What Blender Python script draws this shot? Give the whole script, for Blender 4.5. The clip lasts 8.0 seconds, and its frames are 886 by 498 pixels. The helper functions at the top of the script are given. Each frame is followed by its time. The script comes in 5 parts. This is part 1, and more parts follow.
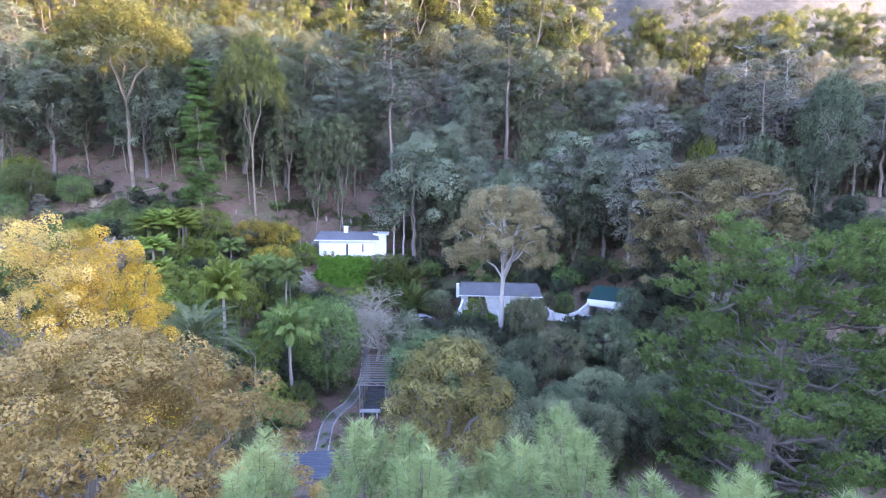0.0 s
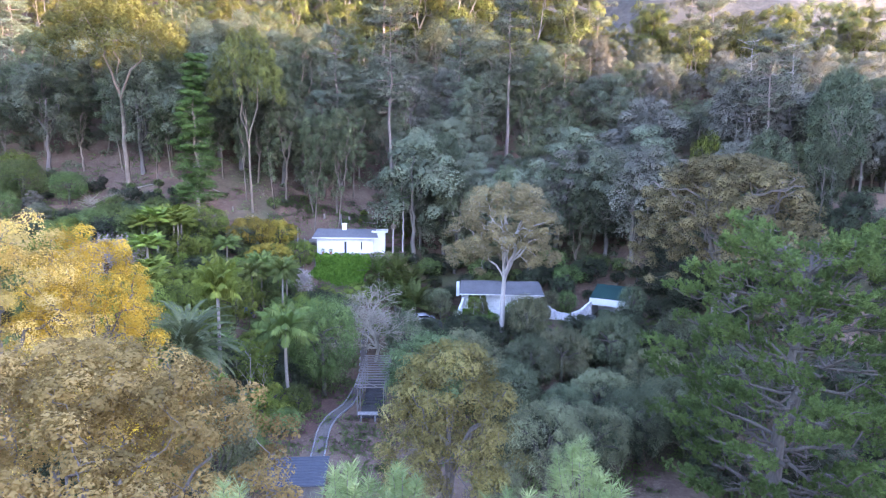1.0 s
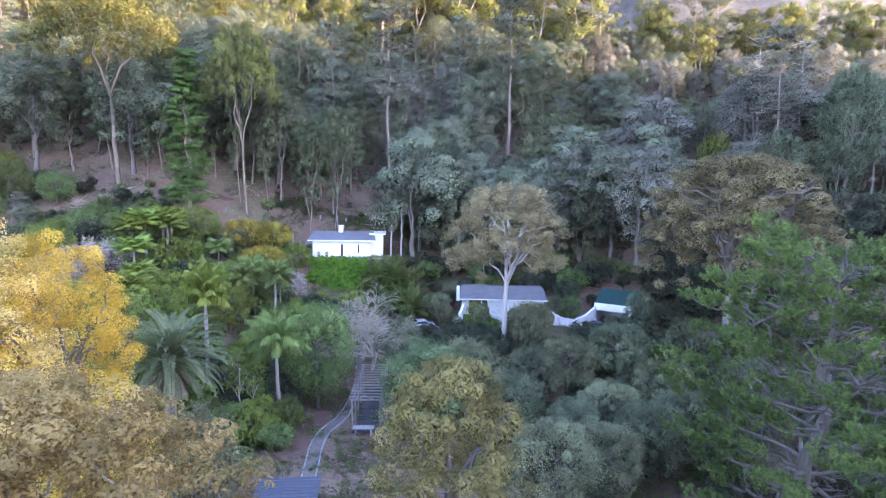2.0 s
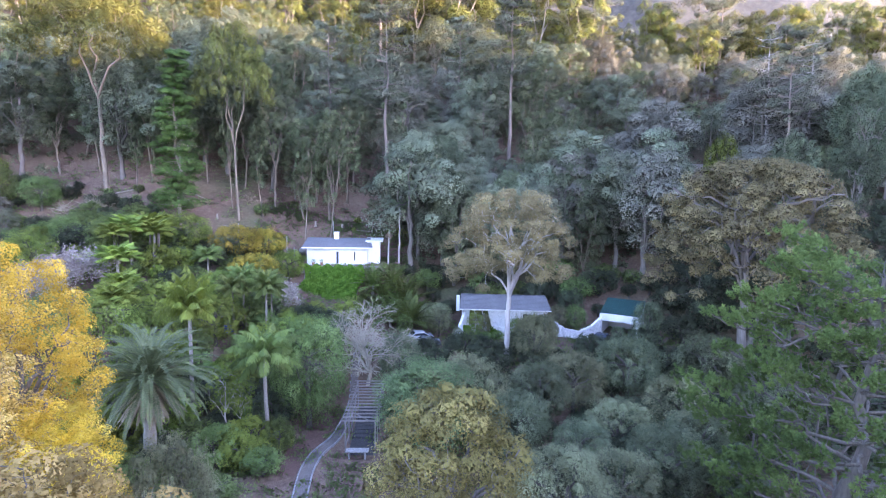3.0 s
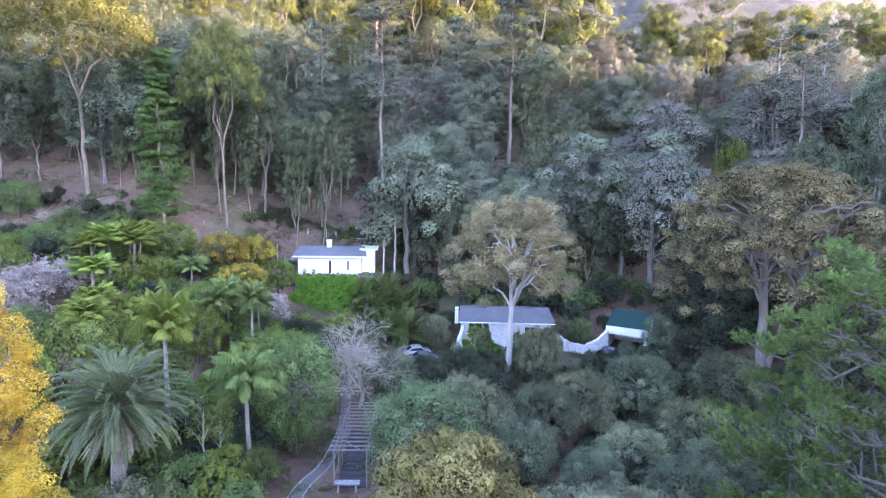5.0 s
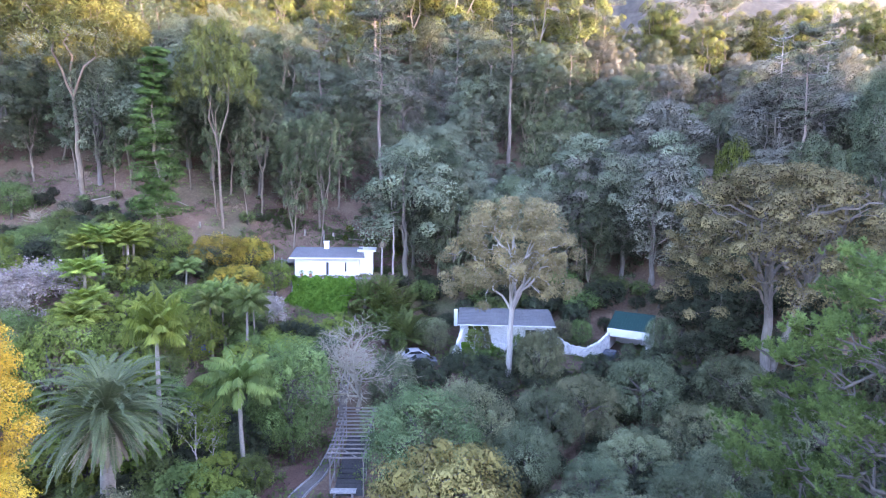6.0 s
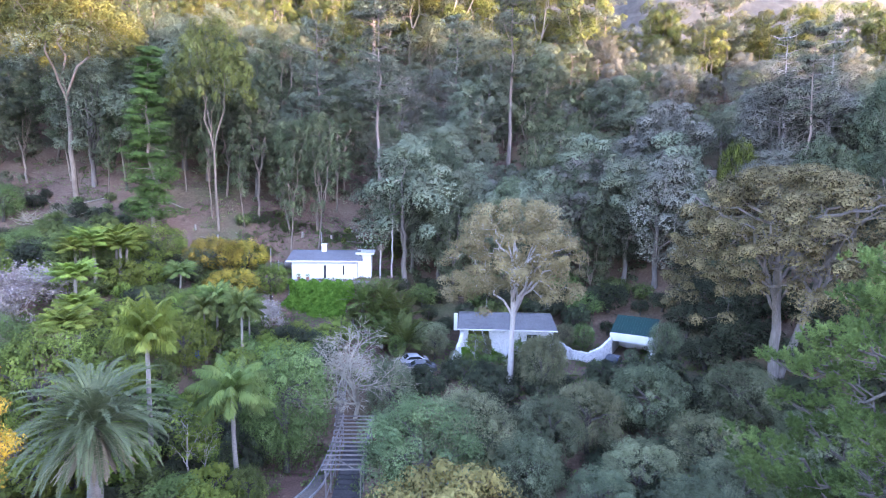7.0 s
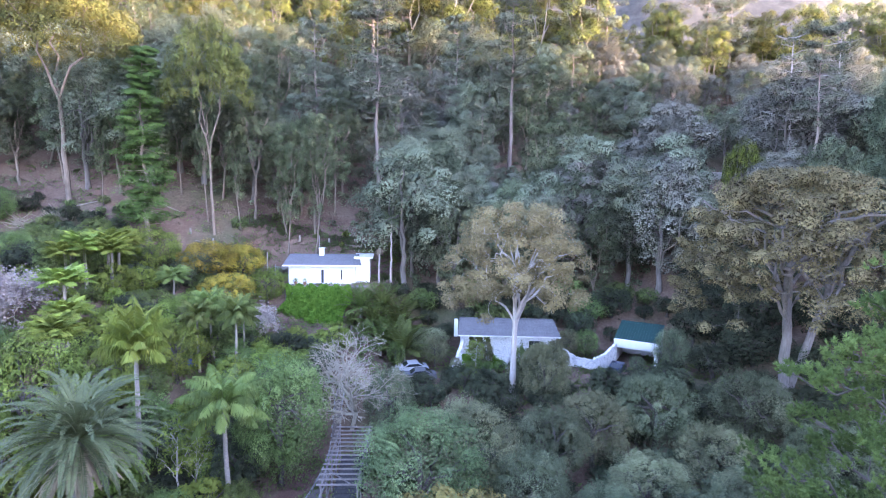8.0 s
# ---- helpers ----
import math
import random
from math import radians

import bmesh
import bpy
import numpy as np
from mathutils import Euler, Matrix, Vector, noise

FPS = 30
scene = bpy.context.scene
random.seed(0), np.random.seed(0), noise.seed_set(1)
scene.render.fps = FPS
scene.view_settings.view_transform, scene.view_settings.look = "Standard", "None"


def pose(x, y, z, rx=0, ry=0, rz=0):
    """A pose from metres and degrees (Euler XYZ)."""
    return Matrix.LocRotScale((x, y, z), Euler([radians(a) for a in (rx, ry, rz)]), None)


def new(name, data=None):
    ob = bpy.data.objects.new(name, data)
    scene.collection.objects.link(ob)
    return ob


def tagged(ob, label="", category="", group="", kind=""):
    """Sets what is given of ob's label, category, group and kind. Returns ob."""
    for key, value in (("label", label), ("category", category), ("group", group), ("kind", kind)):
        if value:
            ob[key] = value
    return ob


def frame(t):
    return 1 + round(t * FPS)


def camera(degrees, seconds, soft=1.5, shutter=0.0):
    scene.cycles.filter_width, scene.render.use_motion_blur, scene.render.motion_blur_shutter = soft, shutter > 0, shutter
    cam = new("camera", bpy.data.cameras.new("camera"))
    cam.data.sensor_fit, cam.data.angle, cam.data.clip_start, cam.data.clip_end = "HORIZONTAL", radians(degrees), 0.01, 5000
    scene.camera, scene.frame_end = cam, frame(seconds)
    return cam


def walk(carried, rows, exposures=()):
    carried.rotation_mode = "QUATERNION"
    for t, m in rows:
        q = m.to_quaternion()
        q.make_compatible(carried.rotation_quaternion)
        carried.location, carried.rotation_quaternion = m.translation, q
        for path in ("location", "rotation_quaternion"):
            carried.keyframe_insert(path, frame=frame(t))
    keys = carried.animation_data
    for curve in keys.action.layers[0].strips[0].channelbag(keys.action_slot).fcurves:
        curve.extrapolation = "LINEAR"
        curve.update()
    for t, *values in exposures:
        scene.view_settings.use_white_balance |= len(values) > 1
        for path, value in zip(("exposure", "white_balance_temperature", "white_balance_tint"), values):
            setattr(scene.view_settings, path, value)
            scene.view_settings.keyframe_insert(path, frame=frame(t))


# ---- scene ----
cam = camera(76.5, 8.0, soft=1.1)
METRES, EYE, TILT, LEAN, TURN = 18.0, 30.0, 0.0, 1.0, 0.0
ROWS = [
    (0.0, 0.0, 0.0, 0.0, 0.24, -6.92, -1.98),
    (0.5, 0.0004, 0.0314, 0.0003, 0.26, -7.22, -1.97),
    (1.0, 0.0011, 0.0957, 0.0017, 0.25, -7.29, -1.99),
    (1.5, 0.0005, 0.1798, 0.0019, 0.24, -7.34, -2.01),
    (3.0, -0.0047, 0.4817, 0.0152, 0.12, -6.86, -2.09),
    (3.5, -0.0065, 0.569, 0.0202, 0.07, -6.73, -2.11),
    (4.0, -0.0076, 0.6393, 0.0258, 0.0, -6.62, -2.12),
    (4.5, -0.0076, 0.6949, 0.0303, -0.06, -6.53, -2.12),
    (6.0, -0.0008, 0.807, 0.0348, -0.16, -6.46, -2.06),
    (6.5, -0.0007, 0.848, 0.0367, -0.18, -6.41, -2.05),
    (7.0, -0.0011, 0.8953, 0.0408, -0.21, -6.36, -2.03),
    (7.5, -0.0017, 0.9467, 0.0435, -0.22, -6.25, -2.02),
    (8.0, -0.0029, 0.9983, 0.0464, -0.23, -6.15, -2.02),
]
walk(cam, [(t, pose(0, 0, EYE, TILT, LEAN, TURN) @ pose(METRES * x, METRES * y, METRES * z, 90 + pitch, roll, yaw)) for t, x, y, z, yaw, pitch, roll in ROWS],
     exposures=[(0.0, 4.05, 6110, 40), (8.0, 4.28, 6130, 40)])

# ---- light: low sun from the right, behind an added unseen ridge; open sky over the shaded valley ----
SUN_AZ, SUN_EL = -25.0, 9.5          # degrees from +x towards -y, and above the horizon
world = bpy.data.worlds.new("sky")
scene.world = world
world.use_nodes = True
wn, wl = world.node_tree.nodes, world.node_tree.links
wn.clear()
sky = wn.new("ShaderNodeTexSky")
sky.sky_type, sky.sun_disc = "NISHITA", False
sky.sun_elevation, sky.sun_rotation = radians(SUN_EL), radians(90 - SUN_AZ)
sky.air_density, sky.dust_density, sky.ozone_density = 1.0, 0.6, 1.5
bg, wo = wn.new("ShaderNodeBackground"), wn.new("ShaderNodeOutputWorld")
bg.inputs[1].default_value = 0.15
wl.new(sky.outputs[0], bg.inputs[0])
wl.new(bg.outputs[0], wo.inputs[0])
sun = new("sun", bpy.data.lights.new("sun", "SUN"))
sun.data.energy, sun.data.angle, sun.data.color = 1.65, radians(0.6), (1.0, 0.81, 0.48)
_az, _el = radians(SUN_AZ), radians(SUN_EL)
sun_way = Vector((math.cos(_el) * math.cos(_az), math.cos(_el) * math.sin(_az), math.sin(_el)))
sun.matrix_world = Matrix.Translation((0, 0, 200)) @ sun_way.to_track_quat("Z", "Y").to_matrix().to_4x4()


# ---- materials ----
def nodes_of(name):
    m = bpy.data.materials.new(name)
    m.use_nodes = True
    n, l = m.node_tree.nodes, m.node_tree.links
    return m, n, l, n["Principled BSDF"], n["Material Output"]


def ramp(n, l, fac, stops):
    r = n.new("ShaderNodeValToRGB")
    while len(r.color_ramp.elements) < len(stops):
        r.color_ramp.elements.new(0.5)
    for e, (p, c) in zip(r.color_ramp.elements, stops):
        e.position, e.color = p, (*c, 1)
    l.new(fac, r.inputs[0])
    return r.outputs[0]


def mix(n, l, fac, a, b, blend="MIX"):
    m = n.new("ShaderNodeMix")
    m.data_type, m.blend_type = "RGBA", blend
    for sock, v in ((m.inputs[0], fac), (m.inputs[6], a), (m.inputs[7], b)):
        if isinstance(v, (int, float)):
            sock.default_value = v
        elif isinstance(v, tuple):
            sock.default_value = (*v, 1)
        else:
            l.new(v, sock)
    return m.outputs[2]


def noise_tex(n, l, scale, detail=4.0, coords="Object", rough=0.6):
    tc, t = n.new("ShaderNodeTexCoord"), n.new("ShaderNodeTexNoise")
    t.inputs["Scale"].default_value, t.inputs["Detail"].default_value, t.inputs["Roughness"].default_value = scale, detail, rough
    l.new(tc.outputs[coords], t.inputs["Vector"])
    return t.outputs["Fac"]


def bump(n, l, height, bsdf, strength=0.4, dist=0.05):
    b = n.new("ShaderNodeBump")
    b.inputs["Strength"].default_value, b.inputs["Distance"].default_value = strength, dist
    l.new(height, b.inputs["Height"])
    l.new(b.outputs[0], bsdf.inputs["Normal"])


def foliage(name, c_dark, c_mid, c_light, through_light=0.4, rough=0.7, patch=0.35, clumped=True):
    """Leaves: a colour for each leaf, patches in the crown, a shift from tree to tree, and light through the blade."""
    m, n, l, b, out = nodes_of(name)
    geo, info = n.new("ShaderNodeNewGeometry"), n.new("ShaderNodeObjectInfo")
    c = ramp(n, l, geo.outputs["Random Per Island"], [(0.0, c_dark), (0.5, c_mid), (1.0, c_light)])
    f = noise_tex(n, l, patch, 3.0)
    c = mix(n, l, 0.86, c, ramp(n, l, f, [(0.3, c_dark), (0.5, c_mid), (0.72, c_light)]))
    hsv = n.new("ShaderNodeHueSaturation")
    for sock, lo, hi in (("Hue", 0.475, 0.515), ("Value", 0.75, 1.25)):
        mr = n.new("ShaderNodeMapRange")
        mr.inputs["To Min"].default_value, mr.inputs["To Max"].default_value = lo, hi
        l.new(info.outputs["Random"], mr.inputs["Value"])
        l.new(mr.outputs[0], hsv.inputs[sock])
    at, bright = n.new("ShaderNodeAttribute"), n.new("ShaderNodeMath")
    at.attribute_name = "clump"
    bright.operation = "MULTIPLY_ADD"
    l.new(at.outputs["Fac"], bright.inputs[0])
    bright.inputs[1].default_value, bright.inputs[2].default_value = 0.7, 1.0
    c = mix(n, l, 1.0, c, bright.outputs[0], "MULTIPLY")
    l.new(c, hsv.inputs["Color"])
    b.inputs["Roughness"].default_value = rough
    b.inputs["Specular IOR Level"].default_value = 0.12
    l.new(hsv.outputs[0], b.inputs["Base Color"])
    tr, ms = n.new("ShaderNodeBsdfTranslucent"), n.new("ShaderNodeMixShader")
    ms.inputs[0].default_value = through_light
    l.new(hsv.outputs[0], tr.inputs[0])
    if clumped:
        way, turn = n.new("ShaderNodeAttribute"), n.new("ShaderNodeVectorTransform")
        way.attribute_name = "leaf_way"
        turn.vector_type, turn.convert_from, turn.convert_to = "NORMAL", "OBJECT", "WORLD"
        l.new(way.outputs["Vector"], turn.inputs[0])
        l.new(turn.outputs[0], b.inputs["Normal"])
        l.new(turn.outputs[0], tr.inputs["Normal"])
    l.new(b.outputs[0], ms.inputs[1])
    l.new(tr.outputs[0], ms.inputs[2])
    l.new(ms.outputs[0], out.inputs[0])
    return m


def surface(name, c_dark, c_light, scale=2.0, rough=0.8, fine=12.0, relief=0.4, dist=0.03, metal=0.0, third=None):
    m, n, l, b, out = nodes_of(name)
    big, small = noise_tex(n, l, scale, 5.0), noise_tex(n, l, scale * fine, 3.0)
    stops = [(0.3, c_dark), (0.7, c_light)] if third is None else [(0.28, c_dark), (0.5, c_light), (0.72, third)]
    c = ramp(n, l, big, stops)
    c = mix(n, l, 0.5, c, ramp(n, l, small, [(0.3, tuple(v * 0.6 for v in c_dark)), (0.7, tuple(min(1, v * 1.2) for v in c_light))]))
    l.new(c, b.inputs["Base Color"])
    b.inputs["Roughness"].default_value, b.inputs["Metallic"].default_value = rough, metal
    bump(n, l, small, b, relief, dist)
    return m


def bark(name, c_dark, c_light, stretch=0.15):
    m, n, l, b, out = nodes_of(name)
    tc, mp, t = n.new("ShaderNodeTexCoord"), n.new("ShaderNodeMapping"), n.new("ShaderNodeTexNoise")
    mp.inputs["Scale"].default_value = (1, 1, stretch)
    t.inputs["Scale"].default_value, t.inputs["Detail"].default_value = 7.0, 5.0
    l.new(tc.outputs["Object"], mp.inputs[0])
    l.new(mp.outputs[0], t.inputs["Vector"])
    c = ramp(n, l, t.outputs["Fac"], [(0.3, c_dark), (0.7, c_light)])
    c = mix(n, l, 0.4, c, ramp(n, l, noise_tex(n, l, 0.6, 3.0), [(0.3, c_dark), (0.7, c_light)]))
    l.new(c, b.inputs["Base Color"])
    b.inputs["Roughness"].default_value = 0.9
    bump(n, l, t.outputs["Fac"], b, 0.6, 0.05)
    return m


LEAF = {
    "euc": foliage("gum_leaves", (0.078, 0.108, 0.054), (0.158, 0.198, 0.101), (0.261, 0.309, 0.168)),
    # gum leaves with the gold of low sunlight mixed into the colour
    "eucgold": foliage("sungold_gum_leaves", (0.105, 0.125, 0.036), (0.200, 0.218, 0.060), (0.310, 0.312, 0.085)),
    "darkgreen": foliage("dark_evergreen_leaves", (0.087, 0.117, 0.064), (0.174, 0.213, 0.121), (0.290, 0.332, 0.192)),
    "bluegreen": foliage("blue_green_leaves", (0.135, 0.153, 0.082), (0.250, 0.271, 0.148), (0.392, 0.409, 0.228)),
    "pine": foliage("pine_needles", (0.090, 0.109, 0.072), (0.170, 0.195, 0.131), (0.266, 0.293, 0.199), 0.2),
    "pinebright": foliage("bright_pine_needles", (0.055, 0.102, 0.032), (0.108, 0.184, 0.056), (0.184, 0.281, 0.089), 0.3, clumped=False),
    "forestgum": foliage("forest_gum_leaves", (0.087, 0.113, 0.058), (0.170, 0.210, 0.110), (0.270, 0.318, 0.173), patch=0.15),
    # distance haze is mixed into these two evergreen colours, the grey one most
    "forestgreen": foliage("forest_haze_evergreen_leaves", (0.109, 0.133, 0.085), (0.203, 0.237, 0.155), (0.311, 0.351, 0.232), patch=0.15),
    "forestgrey": foliage("forest_haze_grey_leaves", (0.171, 0.174, 0.139), (0.293, 0.294, 0.234), (0.420, 0.414, 0.330), patch=0.15),
    # understorey leaves coloured darker to stand for the shaded gaps between crowns
    "shade": foliage("gap_shade_shrub_leaves", (0.036, 0.048, 0.028), (0.075, 0.095, 0.055), (0.130, 0.158, 0.092)),
    "sage": foliage("sage_green_leaves", (0.067, 0.090, 0.052), (0.122, 0.156, 0.092), (0.181, 0.220, 0.133)),
    "sheoak": foliage("sheoak_needles", (0.045, 0.082, 0.022), (0.089, 0.146, 0.038), (0.147, 0.221, 0.063), 0.3),
    "pinefront": foliage("young_pine_needles", (0.129, 0.172, 0.069), (0.232, 0.292, 0.120), (0.353, 0.396, 0.172), 0.25, patch=0.8, clumped=False),
    "green": foliage("green_leaves", (0.081, 0.133, 0.043), (0.161, 0.235, 0.077), (0.266, 0.355, 0.122)),
    "fresh": foliage("fresh_green_leaves", (0.106, 0.192, 0.084), (0.188, 0.318, 0.138), (0.300, 0.450, 0.198), patch=0.5),
    "lime": foliage("lime_leaves", (0.121, 0.181, 0.038), (0.207, 0.284, 0.058), (0.310, 0.399, 0.089)),
    "ivy": foliage("ivy_leaves", (0.055, 0.125, 0.016), (0.105, 0.215, 0.028), (0.165, 0.290, 0.045), patch=1.2, clumped=False),
    "hedge": foliage("climber_leaves", (0.075, 0.105, 0.035), (0.150, 0.185, 0.060), (0.260, 0.285, 0.100), patch=1.0, clumped=False),
    "oakbrown": foliage("autumn_oak_leaves", (0.141, 0.114, 0.040), (0.237, 0.189, 0.067), (0.328, 0.259, 0.100)),
    "oakgrey": foliage("grey_brown_oak_leaves", (0.135, 0.114, 0.054), (0.231, 0.191, 0.094), (0.335, 0.278, 0.138)),
    "oaktan": foliage("tan_oak_leaves", (0.198, 0.183, 0.083), (0.345, 0.315, 0.150), (0.488, 0.443, 0.234), clumped=False),
    "oakfront": foliage("rusty_yellow_oak_leaves", (0.25, 0.20, 0.062), (0.42, 0.34, 0.105), (0.57, 0.465, 0.165), patch=0.7, clumped=False),
    "yellow": foliage("yellow_autumn_leaves", (0.470, 0.335, 0.029), (0.686, 0.512, 0.057), (0.795, 0.635, 0.142), 0.4, patch=0.5, clumped=False),
    "yellowtan": foliage("orange_tan_autumn_leaves", (0.50, 0.37, 0.08), (0.70, 0.53, 0.15), (0.80, 0.64, 0.28), 0.4, patch=0.5, clumped=False),
    "ochre": foliage("yellowing_garden_leaves", (0.20, 0.21, 0.04), (0.46, 0.40, 0.06), (0.72, 0.57, 0.10), 0.35, patch=0.9),
    "palm": foliage("palm_leaflets", (0.055, 0.082, 0.036), (0.105, 0.140, 0.062), (0.175, 0.215, 0.098), 0.25, 0.4, clumped=False),
    "datepalm": foliage("date_palm_leaflets", (0.063, 0.079, 0.037), (0.115, 0.136, 0.066), (0.181, 0.202, 0.104), 0.25, 0.4, clumped=False),
    "palmmid": foliage("green_palm_leaflets", (0.063, 0.093, 0.027), (0.114, 0.152, 0.043), (0.185, 0.226, 0.066), 0.3, 0.4, clumped=False),
    "palmlime": foliage("bright_palm_leaflets", (0.107, 0.160, 0.031), (0.185, 0.250, 0.048), (0.298, 0.361, 0.076), 0.3, 0.4, clumped=False),
    "drybrush": foliage("dry_brush", (0.12, 0.10, 0.07), (0.22, 0.18, 0.13), (0.32, 0.27, 0.20), 0.1, clumped=False),
    "blossom": foliage("pale_seed_heads", (0.164, 0.131, 0.123), (0.279, 0.238, 0.221), (0.451, 0.410, 0.377), 0.2, clumped=False),
}
BARK = {
    "grey": bark("grey_bark", (0.10, 0.085, 0.075), (0.25, 0.22, 0.20)),
    "pale": bark("pale_gum_bark", (0.16, 0.13, 0.10), (0.37, 0.32, 0.26)),
    "dull": bark("dull_grey_bark", (0.065, 0.056, 0.048), (0.165, 0.145, 0.128)),
    "gum": bark("tan_gum_bark", (0.12, 0.09, 0.068), (0.29, 0.235, 0.185)),
    "white": bark("whitish_bark", (0.26, 0.235, 0.22), (0.50, 0.46, 0.44)),
    "pine": bark("pine_bark", (0.11, 0.085, 0.075), (0.28, 0.23, 0.20)),
    "dark": bark("dark_bark", (0.05, 0.042, 0.038), (0.14, 0.12, 0.105)),
    "palm": bark("palm_trunk_bark", (0.16, 0.14, 0.12), (0.34, 0.31, 0.28), 2.5),
    "twig": bark("bare_twig_bark", (0.25, 0.22, 0.165), (0.44, 0.39, 0.30)),
}


# ---- terrain ----
def s_step(a, b, v):
    t = np.clip((np.asarray(v, float) - a) / (b - a), 0, 1)
    return t * t * (3 - 2 * t)


def pad(z, x, y, x0, x1, y0, y1, level, soft=4.0):
    """Level a terrace into the slope."""
    d = np.maximum(np.maximum(x0 - x, x - x1), np.maximum(y0 - y, y - y1))
    w = 1 - s_step(0, soft, d)
    return z * (1 - w) + level * w


def ground(x, y):
    x, y = np.asarray(x, float), np.asarray(y, float)
    z = 3.5 + 4.4 * s_step(64, 80, y) + 10.0 * s_step(-14, -52, x) * s_step(56, 92, y)
    z = z + (7.0 * s_step(24, 50, x) * s_step(48, 80, y) + 9.0 * s_step(38, 62, x) * s_step(68, 98, y)) * (1 - 0.9 * s_step(105, 140, y))
    z = z + 6.0 * s_step(42, 8, y) + 10 * s_step(0, -60, y)
    toe = 97 + 7 * s_step(-12, 2, x)
    top = 192 + 70 * s_step(40, -30, x)
    up = np.logaddexp(0, (y - toe) / 4.0) * 4.0
    over = np.logaddexp(0, (y - top) / 8.0) * 8.0
    z = z + 0.62 * up - 0.57 * over
    z = z + 320 * s_step(330, 700, y) * (1 - 0.75 * s_step(0.62, 0.80, x / np.maximum(y, 1))) * (1 + 0.25 * s_step(700, 1500, y))
    # unseen ridge added to block the sun; crest steps set which treetops stay lit
    u, v = x * math.cos(_az) + y * math.sin(_az), -x * math.sin(_az) + y * math.cos(_az)
    z = z + (120 - 14 * (1 - s_step(82, 98, v)) - 27 * s_step(140, 180, v) + 9 * np.sin(v * 0.05) + 6 * np.sin(v * 0.13 + 1)) * s_step(170, 300, u) * (1 - s_step(180, 330, y))
    z = z + 0.35 * np.sin(x * 0.31 + 1.3 * np.sin(y * 0.17)) * s_step(20, 60, y) + 0.25 * np.sin(y * 0.43 + x * 0.11)
    far = s_step(260, 420, y)
    z = z + far * (14 * np.sin(x * 0.021 + y * 0.008) + 7 * np.sin(x * 0.057 - y * 0.031))
    z = pad(z, x, y, -29, -8, 103.6, 113, 15.6, 3.0)
    z = pad(z, x, y, -6, 20, 84, 99, 7.0, 4.0)
    z = pad(z, x, y, 22, 34, 90, 101, 6.6, 3.5)
    z = pad(z, x, y, -14, -5.5, 44, 73, 3.4, 4.0)
    return z


def gz(x, y):
    return float(ground(x, y))


# ---- mesh helpers ----
def mesh_of(name, verts, faces, mats, smooth=False, slots=None, tone=None):
    """A mesh from arrays of vertices and of equal-sided faces."""
    verts, faces = np.asarray(verts, np.float32), np.asarray(faces, np.int32)
    k = faces.shape[1]
    me = bpy.data.meshes.new(name)
    me.vertices.add(len(verts))
    me.vertices.foreach_set("co", verts.ravel())
    me.loops.add(faces.size)
    me.loops.foreach_set("vertex_index", faces.ravel())
    me.polygons.add(len(faces))
    me.polygons.foreach_set("loop_start", np.arange(0, faces.size, k, dtype=np.int32))
    me.polygons.foreach_set("use_smooth", np.full(len(faces), smooth))
    for m in mats if isinstance(mats, (list, tuple)) else [mats]:
        me.materials.append(m)
    if slots is not None:
        me.polygons.foreach_set("material_index", np.asarray(slots, np.int32))
    if tone is not None and np.ndim(tone) == 2:
        me.attributes.new("leaf_way", "FLOAT_VECTOR", "FACE").data.foreach_set("vector", np.ascontiguousarray(tone[:, 1:], np.float32).ravel())
        tone = tone[:, 0]
    if tone is not None:
        me.attributes.new("clump", "FLOAT", "FACE").data.foreach_set("value", np.asarray(tone, np.float32))
    me.update(calc_edges=True)
    return me


class Wood:
    """Gathers tapered tubes into one mesh."""

    def __init__(self):
        self.v, self.f, self.n = [], [], 0

    def tube(self, pts, radii, sides=6):
        pts = np.asarray(pts, float)
        k = len(pts)
        radii = np.broadcast_to(np.asarray(radii, float), (k,))
        d = np.gradient(pts, axis=0)
        d /= np.linalg.norm(d, axis=1)[:, None] + 1e-9
        ref = np.where(np.abs(d[:, 2:3]) > 0.9, np.array([[1.0, 0, 0]]), np.array([[0, 0, 1.0]]))
        a = np.cross(d, ref)
        a /= np.linalg.norm(a, axis=1)[:, None] + 1e-9
        b = np.cross(d, a)
        ang = np.linspace(0, 2 * np.pi, sides, endpoint=False)
        ring = pts[:, None] + radii[:, None, None] * (np.cos(ang)[None, :, None] * a[:, None] + np.sin(ang)[None, :, None] * b[:, None])
        self.v.append(ring.reshape(-1, 3))
        i, j = np.meshgrid(np.arange(k - 1), np.arange(sides), indexing="ij")
        j2 = (j + 1) % sides
        q = np.stack([i * sides + j, i * sides + j2, (i + 1) * sides + j2, (i + 1) * sides + j], -1).reshape(-1, 4)
        self.f.append(q + self.n)
        self.n += k * sides

    def mesh(self, name, mat):
        return mesh_of(name, np.concatenate(self.v), np.concatenate(self.f), mat, smooth=True)


def bend(a, b, rng, sag=0.0, wob=0.08, k=5):
    """A crooked line from a to b."""
    a, b = np.asarray(a, float), np.asarray(b, float)
    t = np.linspace(0, 1, k)[:, None]
    L = np.linalg.norm(b - a)
    p = a + (b - a) * t
    p[:, 2] += (sag * L * np.sin(t[:, 0] * np.pi))
    w = rng.normal(0, wob * L, (k, 3)) * np.sin(t * np.pi)
    return p + w


def unit(v):
    return v / (np.linalg.norm(v, axis=-1, keepdims=True) + 1e-9)


